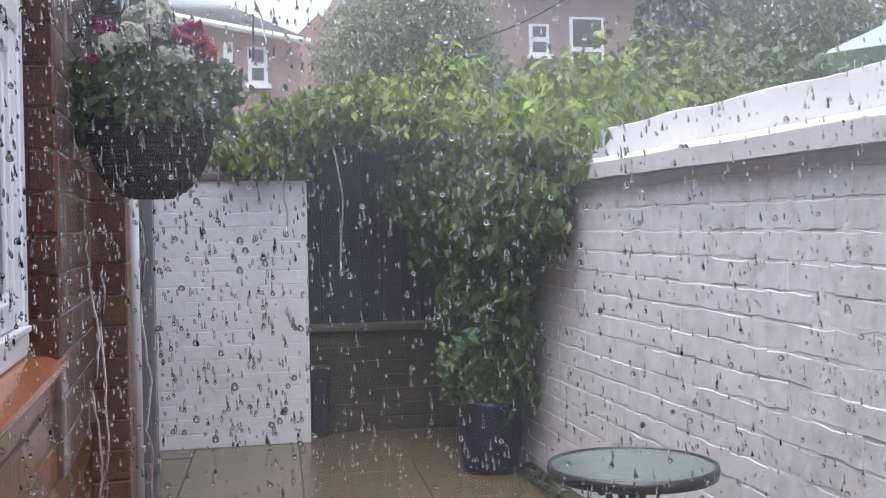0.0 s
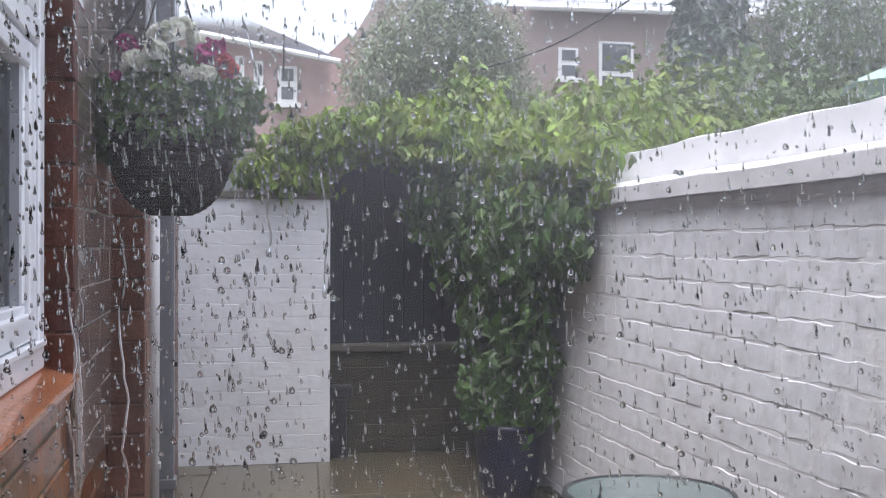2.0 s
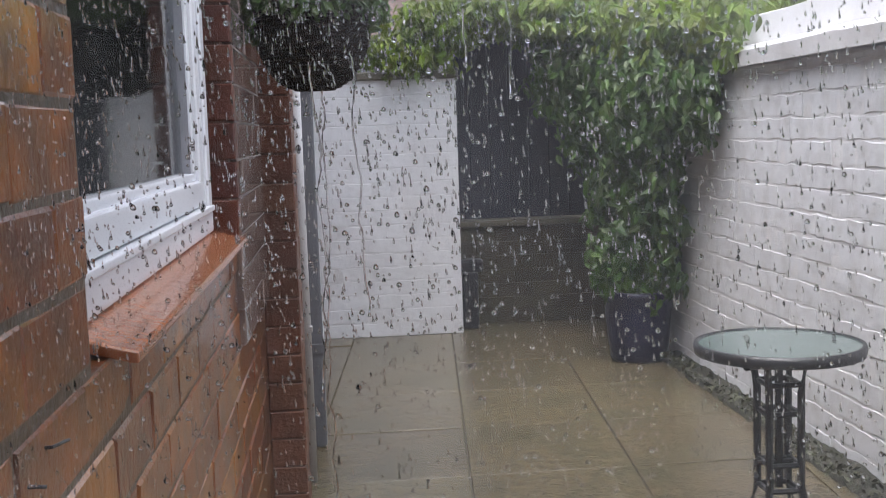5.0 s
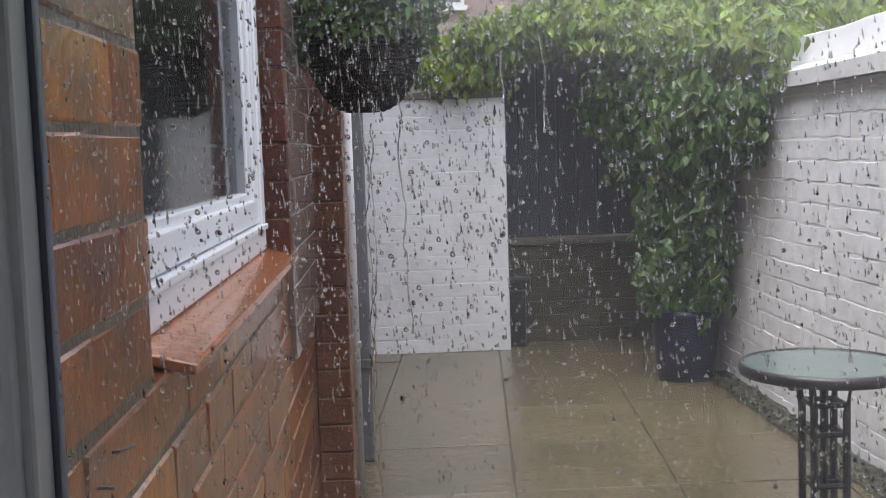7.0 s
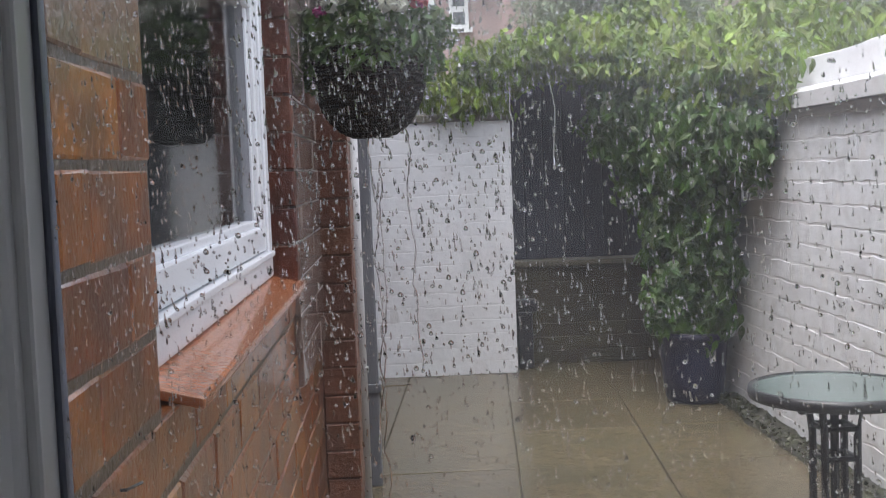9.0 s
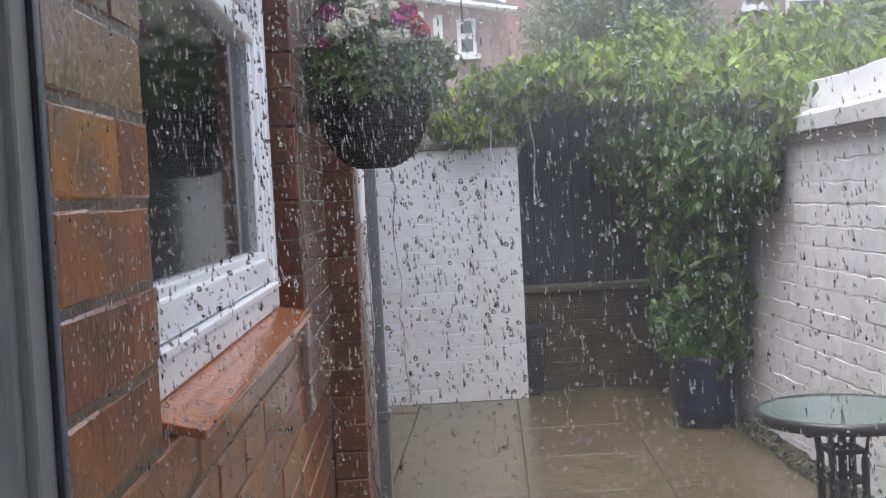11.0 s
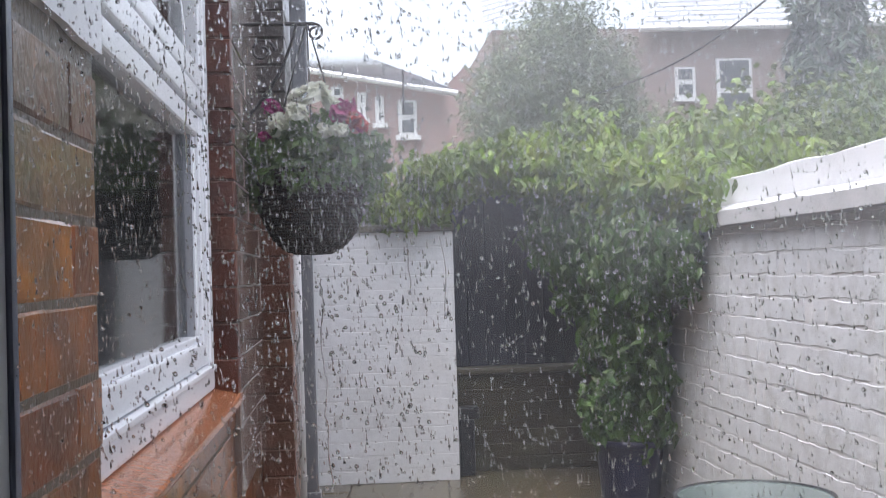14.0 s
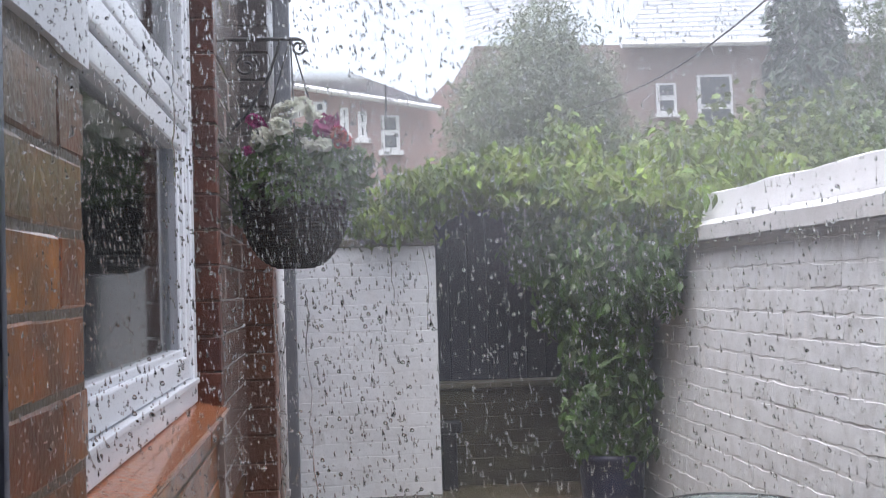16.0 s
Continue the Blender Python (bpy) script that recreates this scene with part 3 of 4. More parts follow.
def slates(parent, a, b, c, d, rows, cols, mat=SLATE):
    """Courses of slates between the eaves a-b and the ridge d-c."""
    bm = bmesh.new()
    a, b, c, d = map(Vector, (a, b, c, d))
    nor = (b - a).cross(d - a).normalized()
    if nor.z < 0:
        nor = -nor
    for r in range(rows):
        l0, r0 = a.lerp(d, r / rows), b.lerp(c, r / rows)
        l1, r1 = a.lerp(d, (r + 1.15) / rows), b.lerp(c, (r + 1.15) / rows)
        off = 0.5 if r % 2 else 0.0
        for q in range(cols):
            u0, u1 = max(0, (q - off) / cols), min(1, (q + 1 - off) / cols - 0.08 / cols)
            vs = [l0.lerp(r0, u0) + nor * 0.045, l0.lerp(r0, u1) + nor * 0.045, l1.lerp(r1, u1) + nor * 0.01, l1.lerp(r1, u0) + nor * 0.01]
            bm.faces.new([bm.verts.new(p) for p in vs])
    return part("slates", bm, mat, parent)


HOUSE_R = thing("brown_brick_house", "brown brick house with wet slate roof and white windows", "house")
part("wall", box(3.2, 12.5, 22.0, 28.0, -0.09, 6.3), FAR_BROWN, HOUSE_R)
rf = slates(HOUSE_R, (6.35, 21.7, 6.25), (12.9, 21.7, 6.35), (12.6, 25.0, 9.0), (8.2, 25.0, 8.7), 16, 26, SHEEN_SLATE)
slates(HOUSE_R, (3.0, 21.9, 6.3), (8.3, 25.0, 8.7), (8.2, 25.2, 8.75), (3.4, 25.4, 8.75), 14, 18, SHEEN_SLATE)
part("gutter", tube([(6.3, 21.66, 6.22), (12.9, 21.66, 6.3)], 0.07, 8), FAR_WHITE, HOUSE_R)
far_window(HOUSE_R, 7.34, 4.79, 0.44, 0.66, 22.0)
far_window(HOUSE_R, 8.42, 4.22, 0.78, 1.40, 22.0)
HOUSE_L = thing("red_brick_terrace", "red brick terrace with a wet slate roof and white windows", "house")
bm = box(-8.0, 2.05, 20.0, 22.0, -0.09, 4.60)
for v in bm.verts:                                 # the wall head climbs along the terrace
    if v.co.z > 1:
        v.co.z = 4.63 + (2.05 - v.co.x) * 0.17
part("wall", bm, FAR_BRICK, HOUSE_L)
slates(HOUSE_L, (-8.2, 19.75, 6.39), (2.2, 19.75, 4.62), (2.05, 19.93, 4.71), (-3.4, 26.25, 8.25), 26, 34, SHEEN_SLATE)
part("gutter", tube([(-8.2, 19.7, 6.36), (2.2, 19.7, 4.59)], 0.06, 8), FAR_WHITE, HOUSE_L)
for x, z, w, h in ((-0.08, 4.36, 0.24, 0.44), (0.38, 4.18, 0.16, 0.50), (0.72, 4.08, 0.17, 0.52), (1.25, 3.84, 0.36, 0.68), (1.42, 2.88, 0.42, 0.52)):
    far_window(HOUSE_L, x, z, w, h, 20.0)
part("vent_pipe", tube([(1.16, 19.6, 4.2), (1.16, 19.6, 5.05)], 0.02, 8), IRON, HOUSE_L)
HOUSE_M = thing("pink_brick_gable", "red brick gable end behind the tree, paled for haze", "house")
bm = bmesh.new()
vs = [bm.verts.new(p) for p in ((2.2, 24, -0.09), (3.9, 24, -0.09), (3.9, 24, 4.9), (2.85, 24, 5.95), (2.2, 24, 5.3), (2.2, 30, -0.09), (3.9, 30, -0.09), (3.9, 30, 4.9), (2.85, 30, 5.95), (2.2, 30, 5.3))]
for q in ((0, 1, 2, 3, 4), (5, 6, 7, 8, 9), (0, 1, 6, 5), (1, 2, 7, 6), (2, 3, 8, 7), (3, 4, 9, 8), (4, 0, 5, 9)):
    bm.faces.new([vs[i] for i in q])
bmesh.ops.recalc_face_normals(bm, faces=bm.faces)
part("wall", bm, FAR_BRICK, HOUSE_M)

fence2 = tagged(new("back_fence"), "weathered grey board fence beyond the yard", "fence", kind="structure")
for i in range(14):
    x = -1.0 + i * 0.15
    part("board", box(x, x + 0.145, 8.0, 8.02, -0.09, 1.90 + 0.01 * (i % 3)), GREY_BOARD, fence2)

# ---------------------------------------------------------------- trees, shrubs, parasol and cable beyond the wall


def tree(name, label, at, height, blobs, count, leaf, mat, seed, trunk=0.18):
    rng = np.random.default_rng(seed)
    t = thing(name, label, "tree")
    x, y = at
    part("trunk", tube([(x, y, -0.1), (x + 0.1, y, height * 0.35), (x - 0.05, y + 0.1, height * 0.7)], trunk, 10, taper=0.45), BARK, t)
    for c, r in blobs:
        mid = Vector(c)
        part("limb", tube([(x + 0.05, y, height * 0.3), ((x + mid.x) / 2, (y + mid.y) / 2, (height * 0.35 + mid.z) / 2), mid], trunk * 0.4, 7, taper=0.3), BARK, t)
    p, w = zip(*[shell(rng, int(count * r[0] * r[2]), c, r, 0.35, 0.5) for c, r in blobs])
    p, w = np.concatenate(p), np.concatenate(w)
    ob = leaves("crown", p, w, leaf * (0.6 + 0.8 * rng.random(len(p))), mat, t, rng, SLIM, SLIM_F, 0.9, 0.5)
    return t


tree("ash_tree", "green broadleaf tree behind the yard, paled for haze", (3.7, 18.2), 5.5,
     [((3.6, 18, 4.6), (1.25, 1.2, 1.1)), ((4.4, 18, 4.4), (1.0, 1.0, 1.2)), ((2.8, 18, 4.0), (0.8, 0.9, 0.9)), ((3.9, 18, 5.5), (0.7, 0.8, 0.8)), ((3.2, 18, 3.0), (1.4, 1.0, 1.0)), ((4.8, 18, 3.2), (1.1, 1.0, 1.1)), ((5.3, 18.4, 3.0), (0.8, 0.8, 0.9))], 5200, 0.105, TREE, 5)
rng = np.random.default_rng(11)
con = thing("conifer", "tall dark green conifer beside the brown house", "tree")
part("trunk", tube([(7.8, 16, -0.1), (7.8, 16, 8.0)], 0.16, 10, taper=0.2), BARK, con)
h = rng.random(9000)
a = rng.random(9000) * 2 * math.pi
rr = (0.86 - 0.62 * h ** 1.3) * (0.55 + 0.45 * rng.random(9000) ** 0.4) * (1 + 0.18 * np.sin(h * 60 + 3 * np.sin(a * 3)))
p = np.stack([7.8 + rr * np.cos(a), 16 + rr * np.sin(a), 0.4 + 8.2 * h], 1)
w = np.stack([np.cos(a), np.sin(a), 0.5 + 0 * a], 1)
leaves("crown", p, w, 0.16 + 0.16 * rng.random(9000), CONIFER, con, rng, SLIM, SLIM_F, 0.7, -0.6)
tree("garden_tree", "dark green tree beyond the conifer", (10.2, 17), 6.5, [((10.3, 17, 4.6), (1.5, 1.2, 2.0)), ((9.6, 17, 3.2), (1.2, 1.0, 1.4)), ((11.4, 17, 4.0), (1.3, 1.0, 1.8))], 3000, 0.14, BUSH, 8)


def shrub(name, label, blobs, count, leaf, mat, seed, stem):
    rng = np.random.default_rng(seed)
    t = thing(name, label, "shrub")
    for c, r in blobs:
        part("stem", tube([(stem[0], stem[1], -0.09), ((stem[0] + c[0]) / 2, (stem[1] + c[1]) / 2, c[2] * 0.5), c], 0.03, 6, taper=0.4), BARK, t)
    p, w = zip(*[shell(rng, int(count * r[0] * r[2]), c, r, 0.45, 0.5) for c, r in blobs])
    p, w = np.concatenate(p), np.concatenate(w)
    leaves("foliage", p, w, leaf * (0.6 + 0.8 * rng.random(len(p))), mat, t, rng, LEAF, LEAF_F, 0.8, 0.4)
    return t


shrub("hedge_shrub", "bright green rambling shrub behind the white wall", [((2.6, 6.6, 1.6), (0.9, 0.5, 0.75)), ((3.4, 6.9, 1.9), (0.8, 0.5, 0.7)), ((2.3, 5.9, 1.5), (0.6, 0.5, 0.5)), ((3.1, 6.3, 1.3), (0.8, 0.5, 0.7))], 4200, 0.06, HEDGE, 21, (2.8, 6.7))
shrub("garden_shrub", "grey-green shrub beyond the white wall", [((4.3, 7.6, 1.8), (1.0, 0.6, 0.9)), ((5.3, 8.2, 1.7), (1.0, 0.6, 0.9)), ((4.8, 7.2, 1.3), (1.0, 0.5, 0.8)), ((6.3, 8.4, 1.6), (1.0, 0.6, 1.0)), ((3.7, 6.4, 1.2), (0.8, 0.5, 0.7))], 3000, 0.07, BUSH, 22, (4.9, 7.9))
par = thing("parasol", "pale green garden parasol, open", "parasol")
part("pole", tube([(6.9, 8.6, -0.09), (6.9, 8.6, 3.15)], 0.025, 10), FAR_WHITE, par)
bm = bmesh.new()
tip = bm.verts.new((6.9, 8.6, 3.2))
rim = [bm.verts.new((6.9 + 1.1 * math.cos(i * math.pi / 4), 8.6 + 1.1 * math.sin(i * math.pi / 4), 2.72)) for i in range(8)]
for i in range(8):
    bm.faces.new((tip, rim[i], rim[(i + 1) % 8]))
bmesh.ops.recalc_face_normals(bm, faces=bm.faces)
can = part("canopy", bm, PARASOL, par)
sol = can.modifiers.new("thick", "SOLIDIFY")
sol.thickness = 0.01
cab = [Vector((4.2, 16.0, 4.0)).lerp(Vector((5.2, 10.0, 4.55)), i / 14) - Vector((0, 0, 0.25 * math.sin(math.pi * i / 14))) for i in range(15)]
wire = thing("overhead_cable", "black cable strung between the houses", "cable")
part("strand", tube([(3.2, 21.9, 4.3)] + cab + [(7.5, 3.0, 6.3)], 0.012, 6), WIRE, wire)

# ---------------------------------------------------------------- creeper over the end of the yard
rng = np.random.default_rng(3)
creeper = thing("virginia_creeper", "dense green creeper hanging over the end of the yard", "climbing plant")
stems = [[(1.43, 4.40, 0.30), (1.44, 4.6, 0.7), (1.36, 4.95, 1.2), (1.2, 5.1, 1.65), (0.8, 5.3, 1.8), (0.3, 5.35, 1.6)],
         [(1.45, 4.38, 0.30), (1.50, 4.4, 0.9), (1.50, 4.2, 1.3), (1.55, 3.7, 1.45)], [(1.41, 4.38, 0.30), (1.36, 4.55, 0.8), (1.30, 4.9, 1.4), (1.42, 5.1, 1.95)]]
for s in stems:
    part("stem", tube(s, 0.012, 7, taper=0.5), BARK, creeper)
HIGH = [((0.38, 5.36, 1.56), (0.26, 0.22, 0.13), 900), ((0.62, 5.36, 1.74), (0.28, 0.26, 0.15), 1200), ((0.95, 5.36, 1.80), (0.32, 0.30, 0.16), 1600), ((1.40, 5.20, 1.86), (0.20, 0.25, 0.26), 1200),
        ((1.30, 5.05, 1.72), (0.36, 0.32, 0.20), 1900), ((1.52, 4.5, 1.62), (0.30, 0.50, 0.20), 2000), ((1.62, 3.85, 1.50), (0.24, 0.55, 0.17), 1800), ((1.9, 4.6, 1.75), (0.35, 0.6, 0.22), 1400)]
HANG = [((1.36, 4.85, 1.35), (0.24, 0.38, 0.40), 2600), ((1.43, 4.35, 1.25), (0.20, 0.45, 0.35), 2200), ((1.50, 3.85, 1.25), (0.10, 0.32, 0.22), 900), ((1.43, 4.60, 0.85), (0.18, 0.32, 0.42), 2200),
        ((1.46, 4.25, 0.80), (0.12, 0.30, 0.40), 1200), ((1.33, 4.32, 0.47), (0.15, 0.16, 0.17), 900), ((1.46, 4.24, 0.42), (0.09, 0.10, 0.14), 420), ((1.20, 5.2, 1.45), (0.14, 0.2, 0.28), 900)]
# the hanging leaves take the green with shade painted in
for name, blobs, mat in (("upper_foliage", HIGH, IVY), ("hanging_foliage", HANG, IVY_SHADED)):
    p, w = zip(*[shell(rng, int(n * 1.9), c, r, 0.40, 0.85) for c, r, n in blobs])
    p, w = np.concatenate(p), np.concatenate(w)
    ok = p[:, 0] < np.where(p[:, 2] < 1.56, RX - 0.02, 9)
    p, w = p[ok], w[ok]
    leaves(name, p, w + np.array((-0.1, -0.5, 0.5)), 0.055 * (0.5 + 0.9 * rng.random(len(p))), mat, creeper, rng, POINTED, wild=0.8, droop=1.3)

# ---------------------------------------------------------------- things in the yard
pot = thing("planter_pot", "dark blue glazed planter holding the creeper", "plant pot", at=(1.402, 4.34, 0))
part("body", lathe([(0.120, 0.0), (0.135, 0.015), (0.148, 0.10), (0.160, 0.24), (0.164, 0.30), (0.178, 0.315), (0.180, 0.332), (0.174, 0.345), (0.158, 0.345), (0.150, 0.30)], 36), BLUE, pot, smooth=True)
part("soil", lathe([(0.151, 0.285), (0.151, 0.30), (0.05, 0.318)], 24), EARTH, pot)

rng = np.random.default_rng(31)
moss = tagged(new("wall_foot_moss"), "dark wet moss and leaf litter along the wall foot", "moss", kind="stuff")
bm = bmesh.new()
ring = []
for i in range(121):
    y = 1.2 + i * 0.026
    w = 0.085 + 0.045 * noise.noise(Vector((y * 3.3, 1, 0))) + 0.022 * noise.noise(Vector((y * 17, 4, 0)))
    h = 0.030 + 0.022 * noise.noise(Vector((y * 6.1, 8, 0))) + 0.012 * noise.noise(Vector((y * 31, 2, 0)))
    ring.append([bm.verts.new((RX - px, y, pz)) for px, pz in ((w, -0.004), (w * 0.8, 0.010 + 0.3 * h), (w * 0.4, 0.012 + 0.6 * h), (-0.004, 0.014 + h), (-0.004, -0.004))])
for a, b in zip(ring, ring[1:]):
    for j in range(4):
        bm.faces.new((a[j], a[j + 1], b[j + 1], b[j]))
bmesh.ops.recalc_face_normals(bm, faces=bm.faces)
part("moss_bank", bm, MOSS, moss, smooth=True)
p = np.stack([RX - 0.004 - 0.10 * rng.random(1400) ** 1.4, 1.2 + 3.1 * rng.random(1400), 0.016 + 0.03 * rng.random(1400)], 1)
leaves("leaf_litter", p, np.tile((-0.3, -0.2, 1.0), (1400, 1)), 0.014 + 0.018 * rng.random(1400), MOSS_LEAF, moss, rng, SLIM * np.array((1.8, 1, 1)), SLIM_F, 0.8, 0.1)

bin_ = thing("dark_drain_hopper", "dark iron drain hopper standing beside the white wall", "drain", at=(0.70, 5.42, 0))
part("body", box(-0.045, 0.045, -0.05, 0.05, 0.0, 0.33, 0.012), IRON, bin_)
part("rim", box(-0.06, 0.075, -0.06, 0.06, 0.33, 0.40, 0.012), IRON, bin_)

table = thing("side_table", "small round garden table with wet glass top and black iron stand", "table", at=(1.146, 1.95, -0.006))
R = 0.222
part("glass_top", lathe([(0.0001, 0.538), (R - 0.012, 0.538), (R - 0.010, 0.546), (0.0001, 0.546)], 56, capped=False), TABLE_GLASS, table, "wet greenish glass")
part("rim", lathe([(R - 0.012, 0.520), (R, 0.520), (R + 0.003, 0.535), (R, 0.5495), (R - 0.010, 0.5505), (R - 0.012, 0.5475), (R - 0.012, 0.520)], 56, capped=False), IRON, table, smooth=True)
for i in range(4):
    q = math.pi / 4 + i * math.pi / 2
    c, s = math.cos(q), math.sin(q)
    pts = [(0.20 * c, 0.20 * s, 0.518), (0.075 * c, 0.075 * s, 0.500), (0.062 * c, 0.062 * s, 0.42), (0.062 * c, 0.062 * s, 0.16), (0.085 * c, 0.085 * s, 0.07), (0.17 * c, 0.17 * s, 0.012)]
    part("leg", tube(pts, 0.011, 8), IRON, table)
for z in (0.44, 0.36, 0.22, 0.15):
    for i in range(4):
        q = math.pi / 4 + i * math.pi / 2
        r = q + math.pi / 2
        part("crosspiece", tube([(0.06 * math.cos(q), 0.06 * math.sin(q), z), (0.06 * math.cos(r), 0.06 * math.sin(r), z)], 0.008, 6), IRON, table)
part("stem", tube([(0, 0, 0.15), (0, 0, 0.50)], 0.012, 8), IRON, table)
part("stretcher", tube([(-0.06, 0, 0.22), (0.06, 0, 0.22)], 0.007, 6), IRON, table)

pipes = thing("drainpipe", "dark grey square drainpipe on the house wall", "drainpipe")
part("shaft", box(-0.160, -0.098, 3.10, 3.165, 0.0, 3.05, 0.008), PIPE, pipes)
for z in (0.35, 1.3, 2.3):
    part("clip", box(-0.168, -0.090, 3.092, 3.17, z, z + 0.035, 0.004), PIPE, pipes)
pipe2 = thing("service_pipe", "pale round pipe running up the house wall", "pipe")
part("shaft", tube([(-0.142, 2.70, 0.0), (-0.142, 2.70, 1.62)], 0.018, 12), PALE_PIPE, pipe2, smooth=True)
for z in (0.5, 1.4):
    part("clip", box(-0.164, -0.120, 2.685, 2.715, z, z + 0.02, 0.003), PALE_PIPE, pipe2)

for (y, z, l) in ((-0.004, 0.894, 0.030), (-0.054, 0.878, 0.006)):
    nail = thing("wall_nail", "rusty nail stuck in a brick joint", "nail", "nails in the wall", at=(WX, y, z))
    part("shank", tube([(-0.02, 0, 0), (0.006, 0.002, 0), (0.012, l, -0.002)], 0.0016, 6), IRON, nail)

# hanging basket
BX, BY, BZ = -0.061, 2.0, 1.465
basket = thing("hanging_basket", "dark wicker hanging basket full of flowers", "hanging basket", at=(BX, BY, BZ))
rng = np.random.default_rng(9)
prof = [(0.150 * math.cos(q) ** 0.75 if q < 1.5 else 0.03, -0.215 * math.sin(q)) for q in np.linspace(0, 1.35, 14)]
prof = [(r, z) for r, z in prof][::-1]
part("liner", lathe([(r * 0.95, z) for r, z in prof], 32), LINER, basket)
bm = bmesh.new()
for i, (r, z) in enumerate(prof):
    for j in range(2):
        zz = z + 0.008 * j
        pts = [((r + 0.004 * math.sin(20 * a + i * math.pi + j)) * math.cos(a), (r + 0.004 * math.sin(20 * a + i * math.pi + j)) * math.sin(a), zz) for a in np.linspace(0, 2 * math.pi, 61)]
        tube(pts, 0.0062, 5, bm)
part("weave", bm, WICKER, basket, "dark woven wicker")
for i in range(20):
    a = i * math.pi / 10
    part("rib", tube([((r + 0.003) * math.cos(a), (r + 0.003) * math.sin(a), z) for r, z in prof], 0.0034, 5), WICKER, basket)
for i in range(3):
    a = 0.6 + i * 2 * math.pi / 3
    part("chain", tube([(0.145 * math.cos(a), 0.145 * math.sin(a), 0.0), (0.0, 0.0, 0.43)], 0.0025, 5), IRON, basket)
blobs = [((0, 0, 0.055), (0.180, 0.165, 0.060), 1700), ((0.01, 0.01, 0.11), (0.12, 0.10, 0.075), 480), ((-0.11, -0.02, 0.04), (0.10, 0.1, 0.075), 560), ((0.13, -0.02, 0.04), (0.09, 0.09, 0.085), 700), ((0.0, -0.125, -0.005), (0.145, 0.045, 0.055), 620), ((0.155, -0.03, -0.01), (0.03, 0.05, 0.08), 160), ((-0.15, -0.03, -0.02), (0.03, 0.05, 0.08), 160)]
p, w = zip(*[shell(rng, n, c, r, 0.4, 0.5) for c, r, n in blobs])
p, w = np.concatenate(p), np.concatenate(w)
leaves("foliage", p, w + np.array((0, -0.3, 0.4)), 0.034 * (0.5 + 0.9 * rng.random(len(p))), PLANT, basket, rng, SLIM * np.array((1.8, 1, 1)), SLIM_F, 0.7, 0.6)


def bloom(name, at, size, mat, seed):
    """A double flower: whorls of cupped petals round a centre."""
    rng = np.random.default_rng(seed)
    n = 22
    a = rng.random(n) * 2 * math.pi
    lift = rng.random(n)
    d = np.stack([np.cos(a) * (1.1 - lift), np.sin(a) * (1.1 - lift), lift], 1)
    d /= np.linalg.norm(d, axis=1)[:, None]
    p = np.array(at) + d * size * 0.36
    return leaves(name, p, d, size * (0.6 + 0.4 * rng.random(n)), mat, basket, rng, LEAF * np.array((1.2, 0.8, 1.5)), LEAF_F, 0.35, -0.2)


for i, (x, y, z, s, mat) in enumerate(((-0.075, -0.10, 0.125, 0.050, PETAL_W), (-0.03, -0.11, 0.145, 0.055, PETAL_W), (-0.095, -0.06, 0.105, 0.045, PETAL_W), (0.0, -0.05, 0.205, 0.06, PETAL_W),
                                       (0.03, -0.03, 0.215, 0.055, PETAL_W), (-0.03, 0.0, 0.20, 0.05, PETAL_W), (0.06, -0.01, 0.185, 0.045, PETAL_W), (0.085, -0.13, 0.095, 0.045, PETAL_W), (0.045, -0.12, 0.10, 0.035, PETAL_W),
                                       (0.095, -0.09, 0.145, 0.060, PETAL_P), (0.125, -0.08, 0.125, 0.055, PETAL_P), (0.10, -0.06, 0.165, 0.055, PETAL_P), (0.135, -0.10, 0.11, 0.045, PETAL_R), (0.12, -0.11, 0.13, 0.04, PETAL_R),
                                       (-0.10, -0.05, 0.175, 0.042, PETAL_P), (-0.085, -0.04, 0.165, 0.035, PETAL_P), (-0.115, -0.09, 0.09, 0.03, PETAL_P))):
    bloom("flower", (x, y - 0.03, z + 0.005), s * 0.98, mat, 40 + i)

bracket = thing("basket_bracket", "black wrought-iron scroll bracket fixed to the wall", "bracket", at=(WX, BY, 1.89))
part("arm", tube([(0.0, 0, 0), (0.20, 0, 0)], 0.006, 8), IRON, bracket)
part("wall_plate", box(0.0, 0.008, -0.012, 0.012, -0.28, 0.02, 0.002), IRON, bracket)
part("brace", tube([(0.008, 0, -0.26), (0.06, 0, -0.20), (0.11, 0, -0.12), (0.14, 0, -0.04), (0.15, 0, 0)], 0.005, 8), IRON, bracket)
part("scroll", tube([(0.20 + 0.024 * (1 - k / 30) * math.sin(k * 0.35), 0, -0.024 + 0.024 * (1 - k / 40) * math.cos(k * 0.35)) for k in range(26)], 0.004, 7), IRON, bracket)
part("scroll", tube([(0.055 + 0.035 * (1 - k / 34) * math.cos(k * 0.33), 0, -0.075 + 0.035 * (1 - k / 34) * math.sin(k * 0.33)) for k in range(26)], 0.004, 7), IRON, bracket)
part("hook", tube([(0.179, 0, 0), (0.179, 0, -0.015)], 0.004, 6), IRON, bracket)

# ---------------------------------------------------------------- rain on the pane


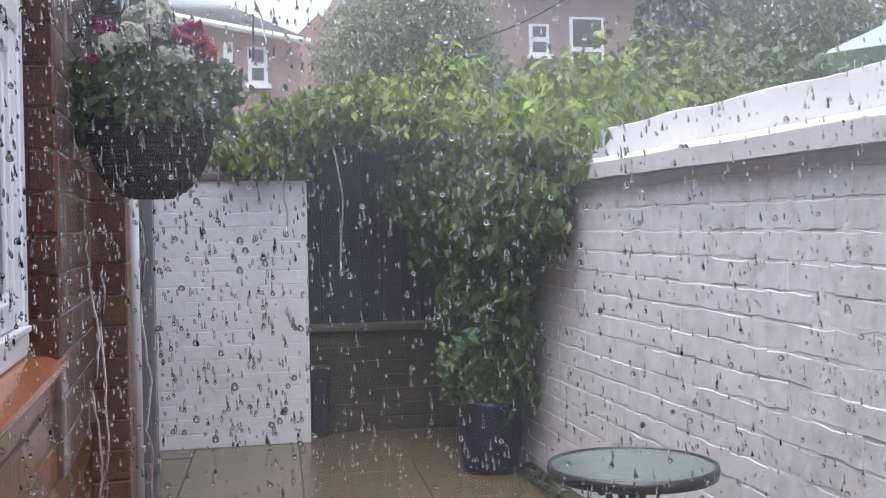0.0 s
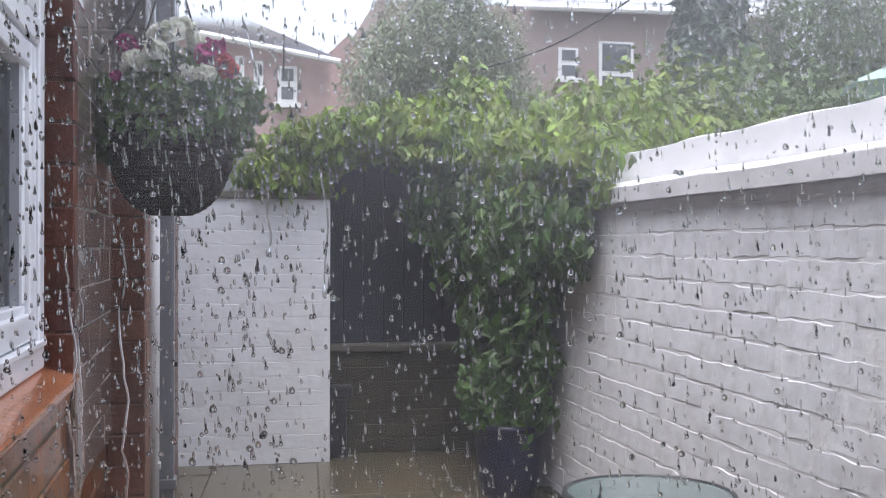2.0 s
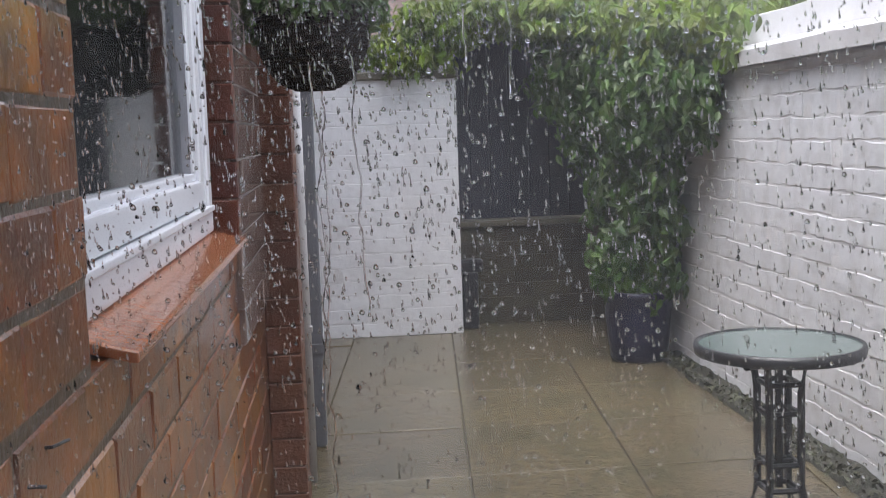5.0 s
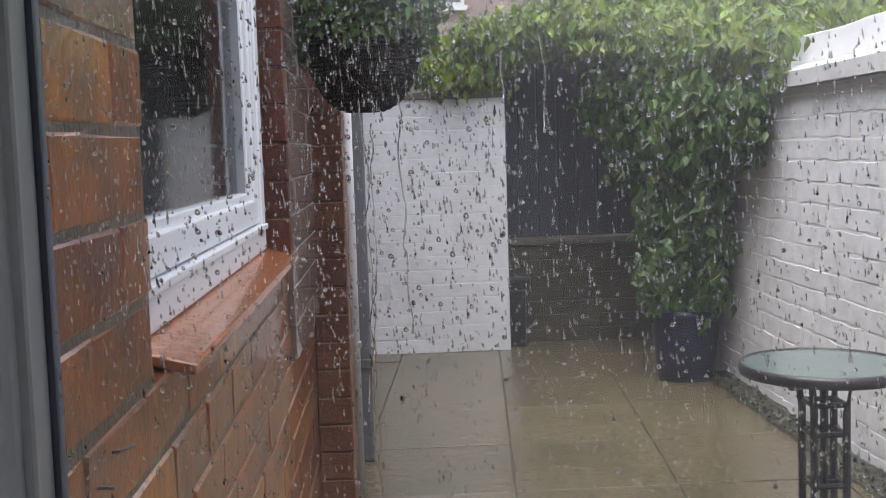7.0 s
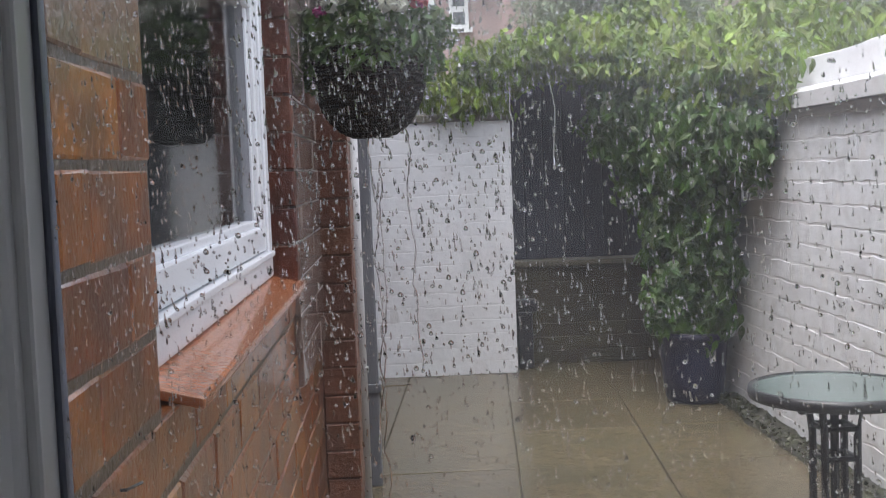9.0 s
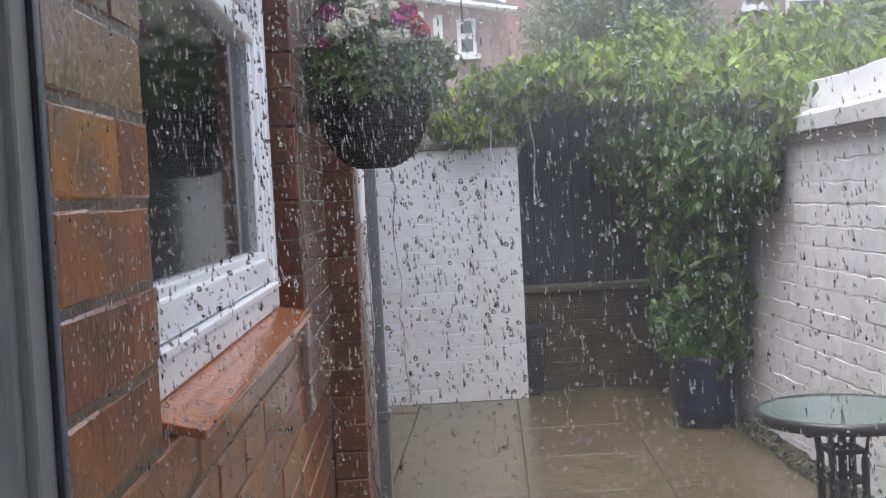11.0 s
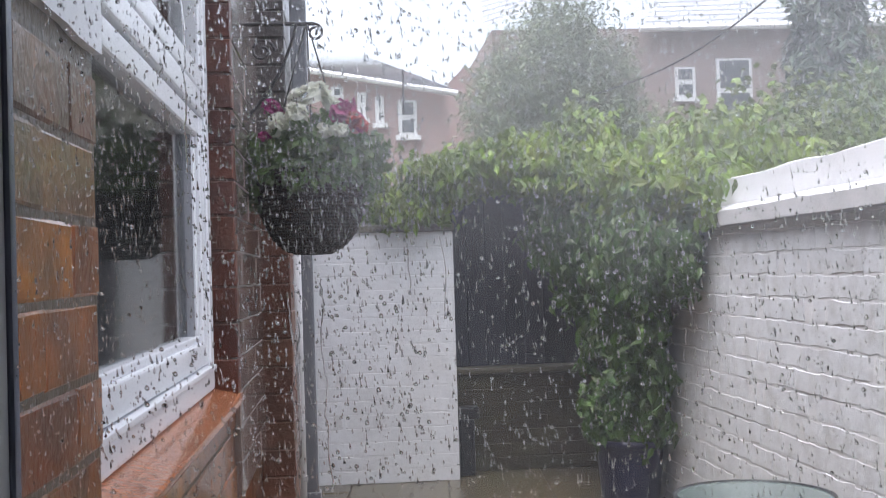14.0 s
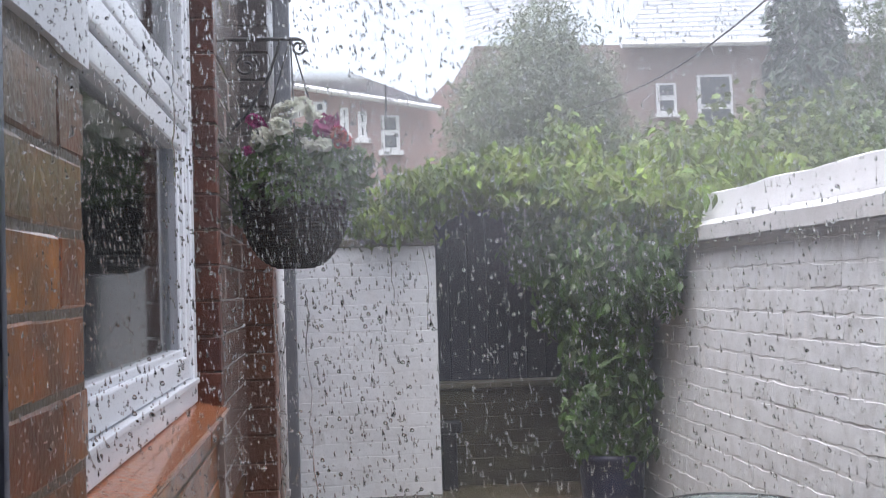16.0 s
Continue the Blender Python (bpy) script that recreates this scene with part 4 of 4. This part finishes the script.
def raindrops():
    rng = random.Random(77)
    bm = bmesh.new()
    y0 = -0.1998

    def drop(x, z, w, h, lean=0.0):
        """A bead of water: flat on the glass, domed outside, heavier below."""
        n, rings = 10, []
        for f, up in ((1.0, 0.0), (0.93, 0.26), (0.76, 0.52), (0.50, 0.71), (0.20, 0.80)):
            row = []
            for k in range(n):
                a = 2 * math.pi * k / n
                px, pz = math.cos(a) * w * f, math.sin(a) * h * f
                px *= 1 - 0.30 * math.sin(a)               # wider below
                row.append(bm.verts.new((x + px + lean * pz, y0 + up * w * 1.05, z + pz - 0.10 * h * up)))
            rings.append(row)
        for r0, r1 in zip(rings, rings[1:]):
            for k in range(n):
                bm.faces.new((r1[k], r1[(k + 1) % n], r0[(k + 1) % n], r0[k]))
        bm.faces.new(rings[-1][::-1])
        bm.faces.new([bm.verts.new(v.co) for v in rings[0]])       # the flat side keeps its own edge

    ends = []
    # runs of water down the glass
    for xa, xb, za, zb in ((-0.013, -0.008, 1.175, 0.90), (0.013, 0.017, 1.185, 1.02), (0.106, 0.108, 1.216, 1.150), (-0.090, -0.090, 1.46, 1.271),
                           (0.069, 0.077, 1.286, 1.261), (0.081, 0.084, 1.206, 1.168), (-0.006, -0.011, 1.16, 0.97)):
        z, off, pts = za, 0.0, []
        while z > zb:
            f = (za - z) / (za - zb)
            pts.append((xa + (xb - xa) * f + off, y0 + 0.0001, z))
            z -= rng.uniform(0.004, 0.010)
            off = 0.8 * off + rng.uniform(-0.0016, 0.0016)
        tube(pts, rng.uniform(0.00045, 0.00065), 8, bm)
        ends.append(pts[-1])
    for x, _, z in ends:
        drop(x, z - 0.001, 0.0011, 0.0016)
    for i in range(15000):
        x, z = rng.uniform(-0.22, 0.70), rng.uniform(0.88, 1.60)
        if i >= 12400:                                    # the gust wets one side of the pane more
            x, z = rng.uniform(-0.19, 0.10), rng.uniform(0.98, 1.50)
        kind = rng.random()
        slant = rng.uniform(-0.16, 0.03)
        if kind < 0.50:                                   # short thin streaks
            w = rng.uniform(0.0004, 0.00075)
            drop(x, z, w, w * rng.uniform(1.8, 4.2), slant)
        elif kind < 0.70:                                 # a streak that ends in a bead
            w = rng.uniform(0.0005, 0.00075)
            h = w * rng.uniform(2.4, 4.8)
            drop(x, z, w * 0.8, h, slant)
            drop(x - slant * h, z - h, w * 1.5, w * 1.9, 0.0)
        elif kind < 0.92:                                 # small beads
            w = rng.uniform(0.0004, 0.0009)
            drop(x, z, w, w * rng.uniform(0.8, 1.6), slant)
        else:                                             # large round beads
            w = rng.uniform(0.0010, 0.0019)
            drop(x, z, w, w * rng.uniform(0.9, 1.25), slant)
    return bm


rain = tagged(part("raindrops", raindrops(), WATER, None, smooth=True), "clear raindrops and runs of water on the window pane", "raindrops", kind="stuff")
rain.visible_shadow = False

# ---------------------------------------------------------------- bricks, piece by piece
C, Z0 = 0.083, 0.0105                              # course of the house wall and its first bed
NEAR = dict(course=C, module=0.215, joint=0.0082, perp=0.003, rough=0.0014)
bricks(HOUSE, pose(WX, -0.125, Z0), 2.425, 11 * C - 0.004, BRICK, seed=5, shift=0.163, keep=lambda y, z: z > 0.25 and y < 2.2, rest_mat=BRICK_FAR,
       skip=lambda y, z: y > 1.71 and z > 8 * C, **NEAR)
bricks(HOUSE, pose(WX, -0.125, Z0 + 11 * C), 0.312, 4 * C, BRICK, seed=4, shift=0.125, **NEAR)
bricks(HOUSE, pose(WX, -0.125, Z0 + 15 * C), 0.312, 21.9 * C, BRICK_BROWN, seed=24, shift=0.125, keep=lambda y, z: z < 0.6, rest_mat=BRICK_FAR, skip=lambda y, z: 0.50 - 4 * C < z < 0.77 - 4 * C, **NEAR)
FINE = dict(NEAR, joint=0.0045, perp=0.0025)         # tighter joints beyond the window
bricks(HOUSE, pose(NX, 1.582, Z0 + 8 * C), 0.716, 28.9 * C, SHEEN_BRICK, seed=6, phase=1, keep=lambda y, z: z < 1.4, rest_mat=SHEEN_BRICK, **FINE)
bricks(HOUSE, pose(NX, 1.53, 0.0, 0, 0, -90) @ Matrix.Translation((0, -0.10, Z0 + 11 * C)), 0.10, 13 * C, RED_BRICK, seed=7, **FINE)
LOW_P, TOP_P = 18 * C, 18.9 * C                    # the pier is red below and dark grey above
for z0, h, mat in ((Z0, LOW_P, PIER_BRICK), (Z0 + LOW_P, TOP_P, UPPER_BRICK)):
    bricks(PIER, pose(-0.24, 2.30, z0, 0, 0, -90), 0.10, h, mat, seed=8, **FINE)
    bricks(PIER, pose(-0.140, 2.352, z0), 0.166, h, mat, seed=19, **FINE)
    bricks(PIER, pose(-0.165, 2.52, z0), 2.74, h, mat, seed=9, keep=lambda y, z: False, rest_mat=mat, **FINE)
PAINTED = dict(joint=0.0035, perp=0.0, rough=0.0046, jitter=0.0011, flush=True)
bricks(BLOCK, pose(-0.30, 5.28, 0.0, 0, 0, -90), 0.94, 1.43, WHITE, seed=10, course=0.079, **PAINTED)
bricks(BLOCK, pose(0.64, 5.28, 0.0), 0.22, 1.43, WHITE, seed=14, course=0.079, **PAINTED)
bricks(LOW, pose(0.645, 5.52, 0.0, 0, 0, -90), 1.0, 0.575, BROWN_BRICK, seed=11, rough=0.0025, joint=0.0045)
bricks(EAST, pose(RX, 5.75, 0.0, 0, 0, 180), 4.95, 1.345, WHITE_EAST, seed=12, **PAINTED)
